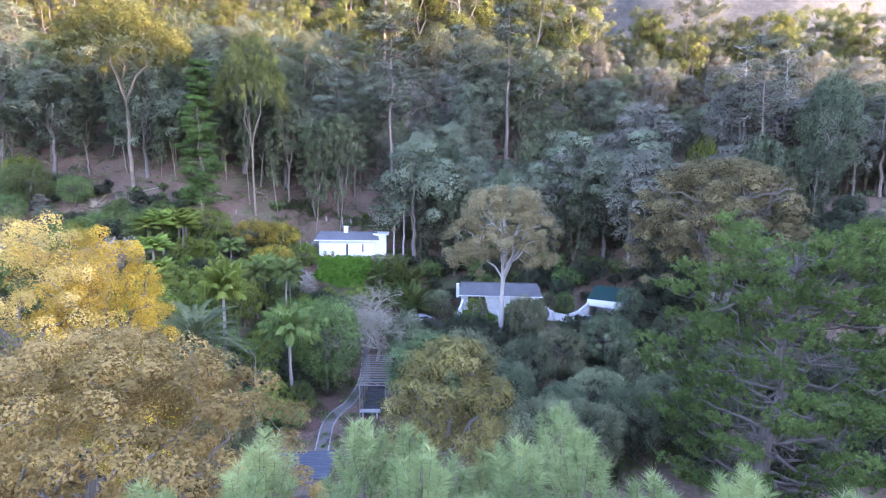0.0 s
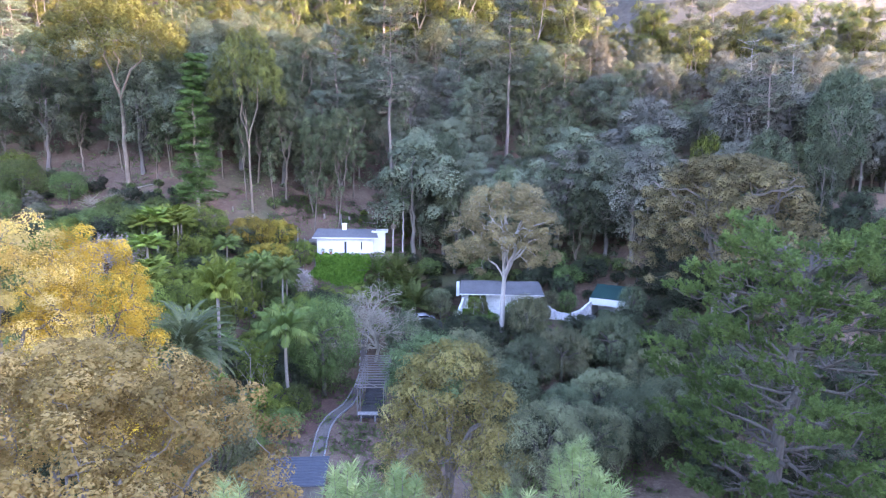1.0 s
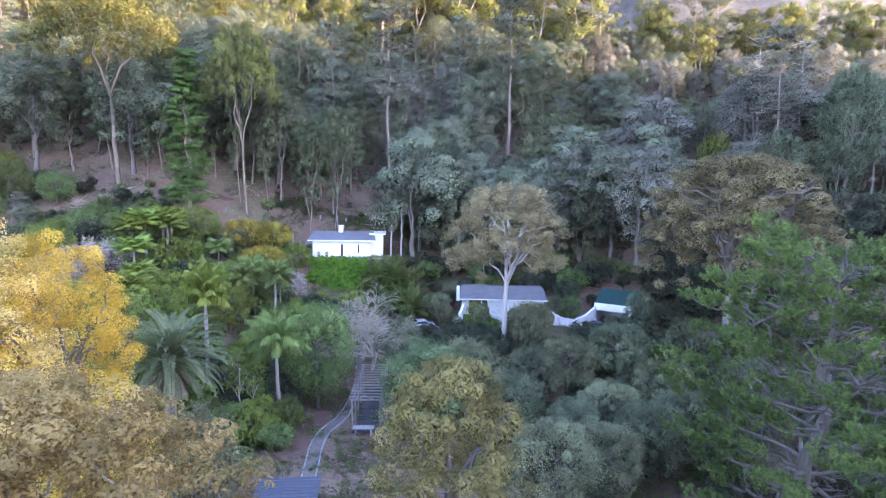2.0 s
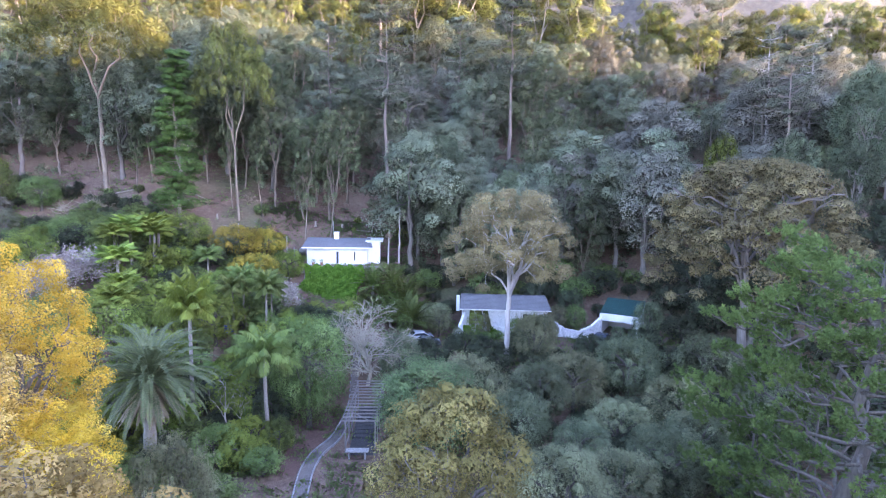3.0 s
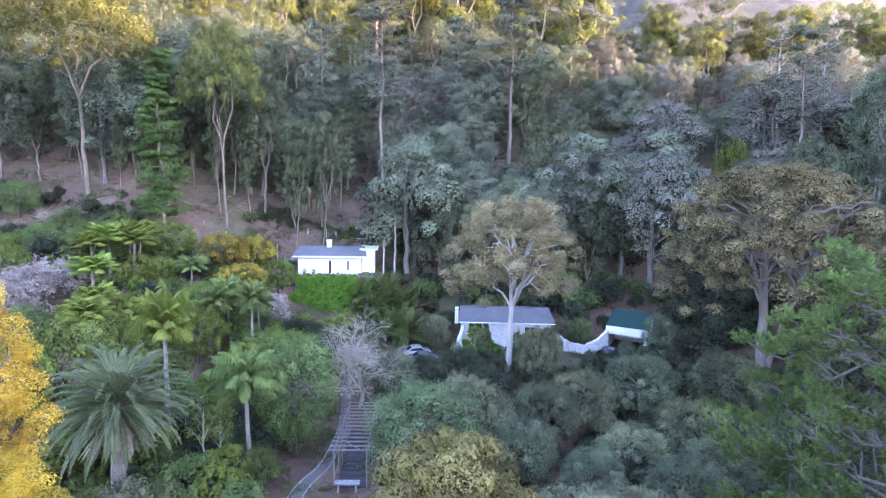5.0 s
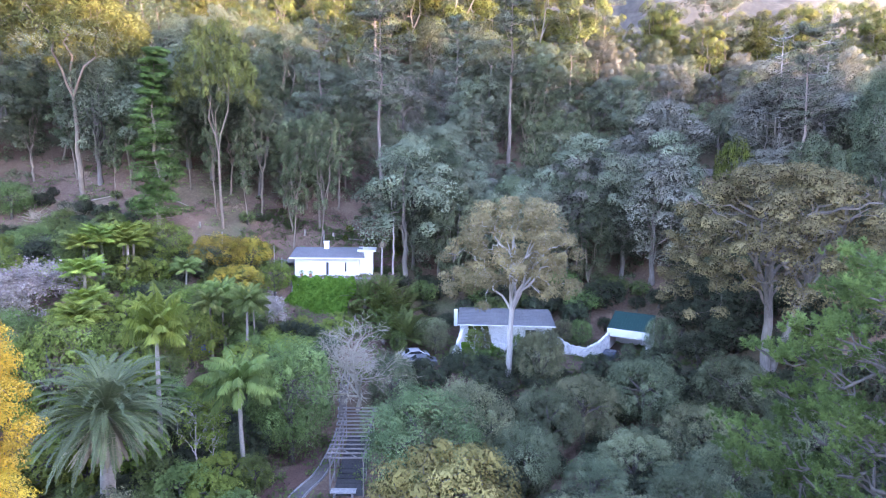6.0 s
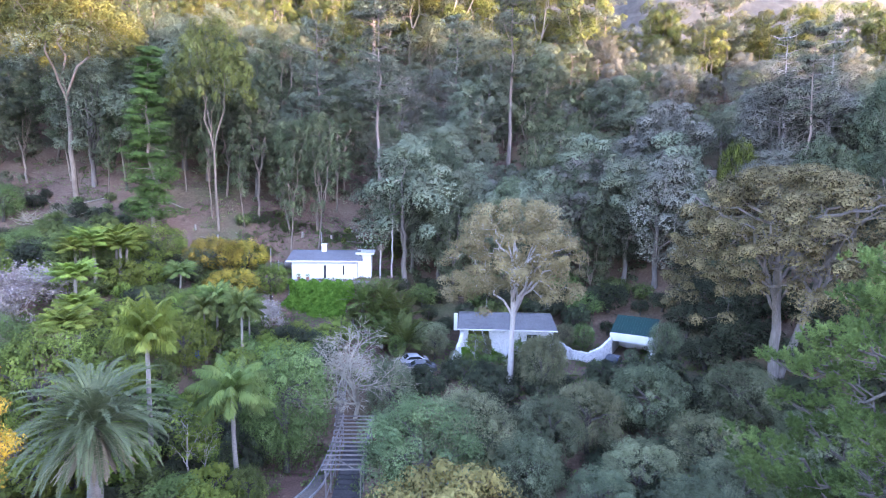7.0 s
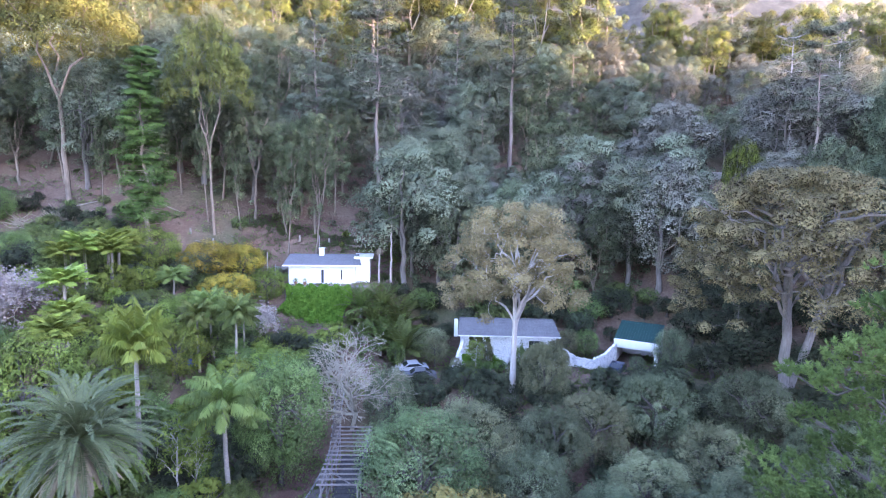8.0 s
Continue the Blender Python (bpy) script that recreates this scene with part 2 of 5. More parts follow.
def blades(pos, normal, size, aspect, rng, hang=0.0, sides=4):
    """One leaf at each place: a kinked diamond, or a triangle where leaves are small."""
    n = len(pos)
    t = unit(rng.normal(size=(n, 3)) + np.array([0, 0, -hang]))
    b = unit(np.cross(normal, t))
    t = unit(np.cross(b, normal))
    s = (size * rng.uniform(0.65, 1.35, n))[:, None]
    w = s * aspect
    if sides == 3:
        v = np.stack([pos - t * s * 0.5 - b * w * 0.5, pos - t * s * 0.4 + b * w * 0.5, pos + t * s * 0.5], 1).reshape(-1, 3)
        return v, np.arange(3 * n).reshape(n, 3)
    v = np.stack([pos - t * s * 0.5, pos + b * w * 0.5 + normal * w * 0.12, pos + t * s * 0.5, pos - b * w * 0.5 + normal * w * 0.12], 1).reshape(-1, 3)
    return v, np.arange(4 * n).reshape(n, 4)


def puff_leaves(centres, radii, per, size, aspect, rng, up=0.35, flat=0.8, hang=0.0, shell=0.16, loose=0.38):
    """Leaves on the outside of rounded clumps: thick above, thin below, so that each clump shades its own underside."""
    c = np.repeat(np.asarray(centres), per, 0)
    r = np.repeat(np.asarray(radii), per)
    d = unit(rng.normal(size=(len(c), 3)) + np.array([0, 0, 0.55]))
    ph = np.repeat(rng.uniform(0, 6.28, (len(radii), 2)), per, 0)
    lump = 1 + 0.22 * np.sin(d[:, 0] * 4 + ph[:, 0]) * np.sin(d[:, 1] * 4 + ph[:, 1]) + 0.13 * np.sin(d[:, 0] * 9 + d[:, 2] * 7 + ph[:, 1])
    pos = c + d * (r * lump * rng.random(len(c)) ** shell)[:, None] * np.array([1, 1, flat])
    nrm = unit(d + rng.normal(size=d.shape) * loose + np.array([0, 0, up]))
    way = unit(d * 0.95 + nrm * 0.3 + np.array([0, 0, 0.55]))
    return (*blades(pos, nrm, size, aspect, rng, hang, 3), np.c_[np.repeat(rng.uniform(-0.5, 0.5, len(radii)), per), way])


def spaced(K, draw, gap, rng):
    """K places from draw() that keep their distance where they can."""
    out = []
    for _ in range(K * 12):
        p = draw()
        if not out or np.min(np.linalg.norm(np.array(out) - p, axis=1)) > gap:
            out.append(p)
            if len(out) == K:
                return np.array(out)
    while len(out) < K:
        out.append(draw())
    return np.array(out)


def join(parts):
    v, f, n = [], [], 0
    for a, b in parts:
        v.append(a)
        f.append(b + n)
        n += len(a)
    return np.concatenate(v), np.concatenate(f)


# ---- trees: each maker returns the wood's mesh and the crown's mesh ----
def broadleaf(seed, H=18, tr=0.4, base=5.0, rx=7.0, K=60, rc=1.6, per=70, ls=0.42, aspect=0.62, limbs=7, leaf="oakbrown", wood="grey",
              twigs=0, hang=0.0, flat=0.8, shell=0.16, sides=6, domed=False, core=0.3, light_wood=False, fork=0.0, uneven=(0.65, 1.3)):
    rng = np.random.default_rng(seed)
    W = Wood()
    cz, rz = (H + base) / 2, (H - base) / 2
    span = np.array([rx - rc * 0.7, rx - rc * 0.7, rz - rc * 0.5])

    def draw():
        if not domed:
            return unit(rng.normal(size=3) + np.array([0, 0, 0.25])) * rng.uniform(core, 1.0) ** 0.4 * span
        q, a = rng.random() ** 0.75, rng.uniform(0, 6.283)
        R = (rx - rc * 0.7) * math.sqrt(1 - 0.95 * q ** 3) * rng.random() ** 0.36
        return np.array([math.cos(a) * R, math.sin(a) * R, span[2] * (2 * q - 1) - 0.25 * R * (1 - q) * rng.random()])

    cen = spaced(K, draw, rc * 0.95, rng)
    cen[:, 2] += cz
    rcs = rc * rng.uniform(*uneven, K)
    ttop = base + (H - base) * 0.62
    tp = bend((0, 0, -0.4), (rng.normal(0, 0.4), rng.normal(0, 0.4), ttop), rng, 0, 0.007, 9)
    tr_r = tr * np.linspace(1.15, 0.35, 9) ** 0.9
    tr_r[0] *= 1.35
    W.tube(tp, tr_r, max(sides, 7))
    nodes, node_r = [tp[-1]], [tr * 0.3]
    stems = [tp]
    if fork:
        stems.append(bend((tr * 0.4, 0, 0.6), (fork, -0.4, ttop * 0.92), rng, -0.03, 0.008, 9))
        W.tube(stems[1], tr_r * 0.85, max(sides, 7))
        nodes.append(stems[1][-1])
        node_r.append(tr * 0.3)
    for i in range(limbs):
        tp = stems[i % len(stems)]
        a = i * 2.4 + rng.uniform(-0.4, 0.4)
        h = rng.uniform(max(base * 0.75, 0.8), tp[-1][2] * 0.97)
        s = np.array([np.interp(h, tp[:, 2], tp[:, 0]), np.interp(h, tp[:, 2], tp[:, 1]), h])
        reach = rng.uniform(0.5, 0.72)
        e = np.array([math.cos(a) * rx * reach, math.sin(a) * rx * reach, cz + rz * rng.uniform(-0.35, 0.6)])
        p = bend(s, e, rng, 0.10, 0.035, 10)
        r0 = tr * rng.uniform(0.38, 0.6)
        rr = np.linspace(r0, r0 * 0.3, 10)
        W.tube(p, rr, sides)
        nodes.extend(p[3:])
        node_r.extend(rr[3:])
    first = np.array(nodes)
    for i in np.argsort([np.min(np.linalg.norm(first - c, axis=1)) for c in cen]):
        c, r = cen[i], rcs[i]
        at = np.array(nodes)
        j = np.argmin(np.linalg.norm(at - c, axis=1) + 0.25 * np.maximum(0, at[:, 2] - c[2]))
        k = 3 if light_wood else 5
        p = bend(nodes[j], c, rng, 0.08, 0.07, k)
        r0 = min(node_r[j] * 0.7, tr * 0.22)
        r0 = max(r0, 0.022)
        W.tube(p, np.linspace(r0, r0 * 0.4, k), 3 if light_wood else max(4, sides - 2))
        nodes.extend(p[2:])
        node_r.extend(np.linspace(r0, r0 * 0.4, k)[2:])
        for _ in range(twigs):
            e = c + unit(rng.normal(size=3) + np.array([0, 0, 0.3])) * r * 1.05
            W.tube(bend(p[-2], e, rng, 0, 0.1, 4), np.linspace(r0 * 0.4, r0 * 0.1, 4), 3)
    v, f, tone = puff_leaves(cen, rcs, per, ls, aspect, rng, flat=flat, hang=hang, shell=shell)
    return W.mesh("trunk", BARK[wood]), mesh_of("crown", v, f, LEAF[leaf], tone=tone)


def gum_tree(seed, H=26, tr=0.27, base=11, rx=5.5, K=34, rc=1.7, per=90, ls=0.5, leaf="euc", wood="pale", pads=False):
    """A tall gum: bare pale trunk that forks, leaves in separate rounded clumps at the limb ends."""
    rng = np.random.default_rng(seed)
    W = Wood()
    fork = base * rng.uniform(0.75, 1.0)
    lean = rng.normal(0, 0.6, 2)
    tp = bend((0, 0, -0.4), (*lean, fork), rng, 0, 0.008, 7)
    W.tube(tp, tr * np.linspace(1.2, 0.75, 7), 7)
    nodes, nr = [], []
    m = rng.integers(3, 6)
    for i in range(m):
        a = i * 2 * math.pi / m + rng.uniform(-0.5, 0.5)
        out = 0.7 if pads else 0.6
        e = np.array([lean[0] + math.cos(a) * rx * out, lean[1] + math.sin(a) * rx * out, H * rng.uniform(0.72, 0.93)])
        p = bend(tp[-1], e, rng, 0.06, 0.04, 8)
        rr = tr * np.linspace(0.6, 0.14, 8)
        W.tube(p, rr, 6)
        nodes.extend(p[2:])
        nr.extend(rr[2:])

    def draw():
        if pads:
            q, a = rng.random() ** 0.42, rng.uniform(0, 6.283)
            z = fork + (H - rc * 0.6 - fork) * (0.2 + 0.8 * math.sqrt(1 - 0.9 * q * q)) * rng.uniform(0.72, 1.0)
            return np.array([lean[0] + math.cos(a) * rx * q, lean[1] + math.sin(a) * rx * q, z])
        z = rng.uniform(base, H - rc * 0.6)
        q = (z - base) / (H - base)
        R = rx * (0.55 + 0.9 * q - 0.75 * q * q)
        a, r = rng.uniform(0, 6.283), R * rng.random() ** 0.4
        return np.array([lean[0] + math.cos(a) * r, lean[1] + math.sin(a) * r, z])

    cen = spaced(K, draw, rc * 1.05, rng)
    rcs = rc * rng.uniform(0.6, 1.25, K)
    first = np.array(nodes)
    for i in np.argsort([np.min(np.linalg.norm(first - c, axis=1)) for c in cen]):
        c, at = cen[i], np.array(nodes)
        j = np.argmin(np.linalg.norm(at - c, axis=1) + 0.3 * np.maximum(0, at[:, 2] - c[2]))
        p, r0 = bend(at[j], c, rng, 0.05, 0.06, 4), max(nr[j] * 0.6, 0.03)
        W.tube(p, np.linspace(r0, r0 * 0.5, 4), 4)
        nodes.extend(p[2:])
        nr.extend((r0 * 0.65, r0 * 0.5))
    v, f, tone = puff_leaves(cen, rcs, per, ls, 0.55, rng, up=0.35, flat=0.78, hang=0.25, loose=0.3)
    return W.mesh("trunk", BARK[wood]), mesh_of("crown", v, f, LEAF[leaf], tone=tone)


def tier_pine(seed, H=26, tr=0.38, base=10, rx=4.5, whorls=9, per=26, ls=0.55, leaf="pine", wood="pine", cone=0.4, bare=0.3, droop=0.0, thin=0.22):
    """A tall pine: straight trunk, level branches in whorls with flat pads of needles, dead stubs below."""
    rng = np.random.default_rng(seed)
    W = Wood()
    lean = rng.normal(0, 0.5, 2)
    tp = bend((0, 0, -0.4), (*lean, H * 0.985), rng, 0, 0.008, 10)
    W.tube(tp, tr * np.linspace(1.15, 0.12, 10), 7)
    cen, rcs = [], []
    for i in range(whorls):
        q = i / max(1, whorls - 1)
        h = base + (H * 0.97 - base) * q
        s = np.array([np.interp(h, tp[:, 2], tp[:, 0]), np.interp(h, tp[:, 2], tp[:, 1]), h])
        R = rx * (1 - cone * q) * (0.6 + 0.4 * math.sin(min(1, q * 2.2 + 0.25) * math.pi / 2)) * rng.uniform(0.65, 1.2)
        for a in np.arange(0, 6.28, 6.28 / rng.integers(4, 7)) + rng.uniform(0, 6.28):
            a += rng.uniform(-0.3, 0.3)
            L = R * rng.uniform(0.6, 1.15)
            h2 = min(h + rng.uniform(-0.6, 0.6) * (H - base) / whorls, H * 0.97)
            s = np.array([np.interp(h2, tp[:, 2], tp[:, 0]), np.interp(h2, tp[:, 2], tp[:, 1]), h2])
            e = s + np.array([math.cos(a) * L, math.sin(a) * L, L * (rng.uniform(0.0, 0.35) - droop)])
            p = bend(s, e, rng, -0.04, 0.04, 5)
            W.tube(p, np.linspace(tr * 0.2, 0.025, 5), 4)
            for g in (0.5, 0.78, 1.0):
                if rng.random() < 0.9:
                    c = p[0] + (p[-1] - p[0]) * g + rng.normal(0, 0.18 * L * 0.4, 3)
                    cen.append(c)
                    rcs.append(0.26 * L + 0.35)
    for i in range(int(bare * 14)):
        h = rng.uniform(base * 0.45, base)
        s = np.array([np.interp(h, tp[:, 2], tp[:, 0]), np.interp(h, tp[:, 2], tp[:, 1]), h])
        a, L = rng.uniform(0, 6.28), rng.uniform(0.6, 2.6)
        W.tube(bend(s, s + np.array([math.cos(a) * L, math.sin(a) * L, rng.uniform(-0.3, 0.5)]), rng, 0, 0.06, 4), np.linspace(0.06, 0.02, 4), 3)
    v, f, tone = puff_leaves(np.array(cen), np.array(rcs), per, ls, thin, rng, up=0.7, flat=0.42, hang=-0.5)
    return W.mesh("trunk", BARK[wood]), mesh_of("crown", v, f, LEAF[leaf], tone=tone)


def dome(seed, H=6, rx=4.0, K=40, rc=1.1, per=110, ls=0.3, leaf="darkgreen", wood="dark", aspect=0.55, hang=0.0, sink=0.12):
    """A dense evergreen that is leafy to the ground."""
    return broadleaf(seed, H, 0.12 + 0.018 * H, H * sink, rx, K, rc, per, ls, aspect, 6, leaf, wood, hang=hang, core=0.7, light_wood=True, flat=1.1, uneven=(0.45, 1.4))


def bare_tree(seed, H=9, tr=0.16, base=2.2, rx=3.8, wood="twig", forks=6, tips=0, levels=6):
    """A leafless tree that forks into fine twigs; the finer half of the twigs is the crown."""
    rng = np.random.default_rng(seed)
    W, T = Wood(), Wood()
    ends = []

    def fork(p, d, L, r, lvl):
        e = p + d * L
        path = bend(p, e, rng, 0.0, 0.05, 4)
        (W if lvl < 2 else T).tube(path, np.linspace(r, r * 0.6, 4), 6 if lvl < 2 else 3)
        if lvl >= levels:
            ends.append(e)
            return
        for i in range(forks if lvl == 0 else rng.integers(3, 6) if lvl < 2 else 3):
            s = path[-1] if i < 2 else path[2]
            nd = unit(d + rng.normal(0, 0.62 if lvl else 0.7, 3) * np.array([1, 1, 0.7]) + np.array([0, 0, 0.1 - 0.06 * lvl]))
            fork(s, nd, L * rng.uniform(0.6, 0.82) if lvl else (H - base) * rng.uniform(0.3, 0.4), max(r * 0.6, 0.016), lvl + 1)

    fork(np.array([0, 0, -0.3]), unit(np.array([rng.normal(0, 0.1), rng.normal(0, 0.1), 1.0])), base, tr, 0)
    crown = T.mesh("crown", BARK[wood])
    if tips:
        E = np.repeat(np.array(ends), tips, 0) + rng.normal(0, 0.25, (len(ends) * tips, 3))
        v, f = blades(E, unit(rng.normal(size=E.shape)), 0.22, 0.7, rng)
        tv, tf = np.concatenate(T.v), np.concatenate(T.f)
        V, Fc = join([(tv, tf), (v, f)])
        crown = mesh_of("crown", V, Fc, [BARK[wood], LEAF["blossom"]], slots=np.r_[np.zeros(len(tf)), np.ones(len(f))])
    return W.mesh("trunk", BARK[wood]), crown


def fronds(W, rng, head, count, L, spread=(0.15, 1.9), leaf_len=0.6, leaf_w=0.06, pairs=34, droop=0.55, hang=0.5, vee=0.5):
    """Arching feather leaves round a palm's head."""
    out = []
    for i in range(count):
        a = i * 2.39996 + rng.uniform(-0.2, 0.2)
        tilt = spread[0] + (spread[1] - spread[0]) * (i / max(1, count - 1)) + rng.uniform(-0.08, 0.08)
        ll = L * rng.uniform(0.85, 1.1)
        t = np.linspace(0, 1, 12)
        ang = tilt + droop * t ** 1.6 * (1.4 - 0.3 * tilt)
        step = ll / 11
        rr = np.r_[0, np.cumsum(np.sin((ang[1:] + ang[:-1]) / 2) * step)]
        zz = np.r_[0, np.cumsum(np.cos((ang[1:] + ang[:-1]) / 2) * step)]
        dirh = np.array([math.cos(a), math.sin(a), 0])
        side = np.array([-math.sin(a), math.cos(a), 0])
        p = np.asarray(head) + dirh * (0.12 + rr[:, None]) + np.array([0, 0, 1]) * zz[:, None]
        W.tube(p, np.linspace(0.045, 0.008, 12), 3)
        s = np.linspace(0.12, 0.985, pairs)
        q = np.stack([np.interp(s, t, p[:, k]) for k in range(3)], 1)
        d = unit(np.stack([np.interp(s, t, np.gradient(p[:, k])) for k in range(3)], 1))
        nrm = unit(np.cross(side, d) * -1)
        nrm = np.where(nrm[:, 2:3] < 0, -nrm, nrm) if tilt < 1.2 else nrm
        fall = leaf_len * (np.sin(np.clip(s * 1.08, 0, 1) * np.pi) ** 0.55 * 0.85 + 0.2)
        for sg in (-1, 1):
            tan = unit(side * sg * 0.95 + d * 0.55 + nrm * vee * rng.uniform(0.3, 1.0, (pairs, 1)) + np.array([0, 0, -hang]) + rng.normal(0, 0.09, (pairs, 3)))
            b = unit(np.cross(tan, nrm))
            w = leaf_w * rng.uniform(0.8, 1.2, (pairs, 1))
            f0 = fall[:, None] * rng.uniform(0.85, 1.1, (pairs, 1))
            tip = q + tan * f0 + np.array([0, 0, -1]) * f0 * hang * 0.3
            v = np.stack([q, q + tan * f0 * 0.4 + b * w, tip, q + tan * f0 * 0.4 - b * w], 1).reshape(-1, 3)
            out.append((v, np.arange(4 * pairs).reshape(-1, 4)))
    return out


def palm(seed, H=8, tr=0.16, count=18, L=3.2, leaf="palm", skirt=0, **kw):
    rng = np.random.default_rng(seed)
    W = Wood()
    top = np.array([rng.normal(0, 0.03 * H), rng.normal(0, 0.03 * H), H])
    tp = np.stack([np.interp(np.linspace(0, 4, 14), np.arange(5), q) for q in bend((0, 0, -0.3), top, rng, 0, 0.006, 5).T], 1)
    r = tr * np.linspace(1.25, 0.85, 14) * (1 + 0.06 * (np.arange(14) % 2))
    W.tube(tp, r, 8)
    R = Wood()
    parts = fronds(R, rng, top, count, L, **kw)
    dead = []
    if skirt:
        D = Wood()
        q = fronds(D, rng, top - np.array([0, 0, 0.35]), skirt, L * 0.62, (2.1, 2.75), 0.34, 0.05, 30, 0.25, 0.6)
        dead.append(mesh_of("dead_fronds", *join(q + [(np.concatenate(D.v), np.concatenate(D.f))]), LEAF["drybrush"]))
    v, f = join(parts + [(np.concatenate(R.v), np.concatenate(R.f))])
    tone = np.concatenate([np.full(len(p[1]), t) for p, t in zip(parts, np.repeat(rng.uniform(-0.45, 0.45, len(parts) // 2), 2))] + [np.zeros(sum(len(q) for q in R.f))])
    return (W.mesh("trunk", BARK["palm"]), mesh_of("crown", v, f, LEAF[leaf], tone=tone), *dead)


def needle_tufts(pos, way, count, length, width, rng, cone=0.75):
    """Thin needles fanned out round a direction at each place."""
    n = len(pos)
    p, w = np.repeat(pos, count, 0), np.repeat(way, count, 0)
    d = unit(w + rng.normal(0, cone, p.shape))
    L = (length * rng.uniform(0.7, 1.15, len(p)))[:, None]
    b = unit(np.cross(d, rng.normal(size=d.shape))) * width
    v = np.stack([p - b, p + b, p + d * L], 1).reshape(-1, 3)
    return v, np.arange(3 * len(p)).reshape(-1, 3)


def spreading_pine(seed, H=23.4, tr=0.55, rx=9.3, low=3.0, limbs=66, shoots=14, needles=24, leaf="pinebright"):
    """A broad old pine: long crooked grey limbs, bare within, that end in pads of upright needle tufts on a rounded outline."""
    rng = np.random.default_rng(seed)
    W = Wood()
    tp = bend((0, 0, -0.5), (1.5, 0.3, H * 0.9), rng, 0, 0.02, 10)
    W.tube(tp, tr * np.linspace(1.2, 0.2, 10), 9)

    def stem(h):
        return np.array([np.interp(h, tp[:, 2], tp[:, k]) for k in range(3)])

    ends, ways = [], []
    for i in range(limbs):
        q = ((i + 0.5) / limbs) ** 0.85
        zt, a = low + (H - low) * q, i * 2.39996 + rng.uniform(-0.3, 0.3)
        R = rx * np.interp(q, (0, 0.15, 0.4, 0.65, 0.85, 1), (0.7, 0.95, 1.0, 0.92, 0.8, 0.5)) * rng.uniform(0.72, 1.08)
        c = stem(min(zt, H * 0.88))
        e = np.array([c[0] + math.cos(a) * R, c[1] + math.sin(a) * R, zt])
        s = stem(np.clip(zt - R * rng.uniform(0.1, 0.5), 1.8, H * 0.84))
        p = bend(s, e, rng, -0.07 * (1 - q), 0.06, 9)
        W.tube(p, np.linspace(tr * (0.34 - 0.2 * q), 0.045, 9), 6)
        out = np.array([math.cos(a), math.sin(a), 0])
        for g in np.arange(0.3, 1.01, 0.1):
            for sg in (-1, 1):
                b0 = np.array([np.interp(g, np.linspace(0, 1, 9), p[:, k]) for k in range(3)])
                l2, aa = rng.uniform(0.7, 1.9) * (1.25 - 0.5 * g), a + sg * rng.uniform(0.4, 1.3)
                e2 = b0 + np.array([math.cos(aa) * l2, math.sin(aa) * l2, rng.uniform(-0.1, 0.8)])
                p2 = bend(b0, e2, rng, 0, 0.08, 4)
                W.tube(p2, np.linspace(0.05, 0.015, 4), 4)
                if rng.random() < np.interp(g, (0.3, 0.5, 0.7), (1.0, 0.6, 0.05)) * (1.15 - 0.3 * q):
                    for _ in range(2):
                        W.tube(bend(p2[rng.integers(1, 4)], e2 + rng.normal(0, 0.6, 3), rng, 0, 0.1, 3), np.linspace(0.024, 0.01, 3), 3)
                    continue
                ends.append(e2)
                ways.append(unit(out * 0.55 + np.array([0, 0, 0.75])))
    n = len(ends)
    tone = rng.uniform(-0.45, 0.45, n)
    foot = np.repeat(np.array(ends), shoots, 0) + rng.normal(0, 1, (n * shoots, 3)) * np.array([0.36, 0.36, 0.2])
    way = unit(np.repeat(np.array(ways), shoots, 0) + rng.normal(0, 0.3, foot.shape))
    g = rng.random((len(foot) * needles, 1))
    ax = np.repeat(way, needles, 0)
    rad = unit(np.cross(ax, rng.normal(size=ax.shape)))
    v, f = needle_tufts(np.repeat(foot, needles, 0) + ax * g * 0.34, unit(ax * (0.35 + 0.7 * g * g) + rad * 0.8), 1, 0.24, 0.042, rng, 0.06)
    return W.mesh("trunk", BARK["dull"]), mesh_of("crown", v, f, LEAF[leaf], tone=np.repeat(tone, shoots * needles))


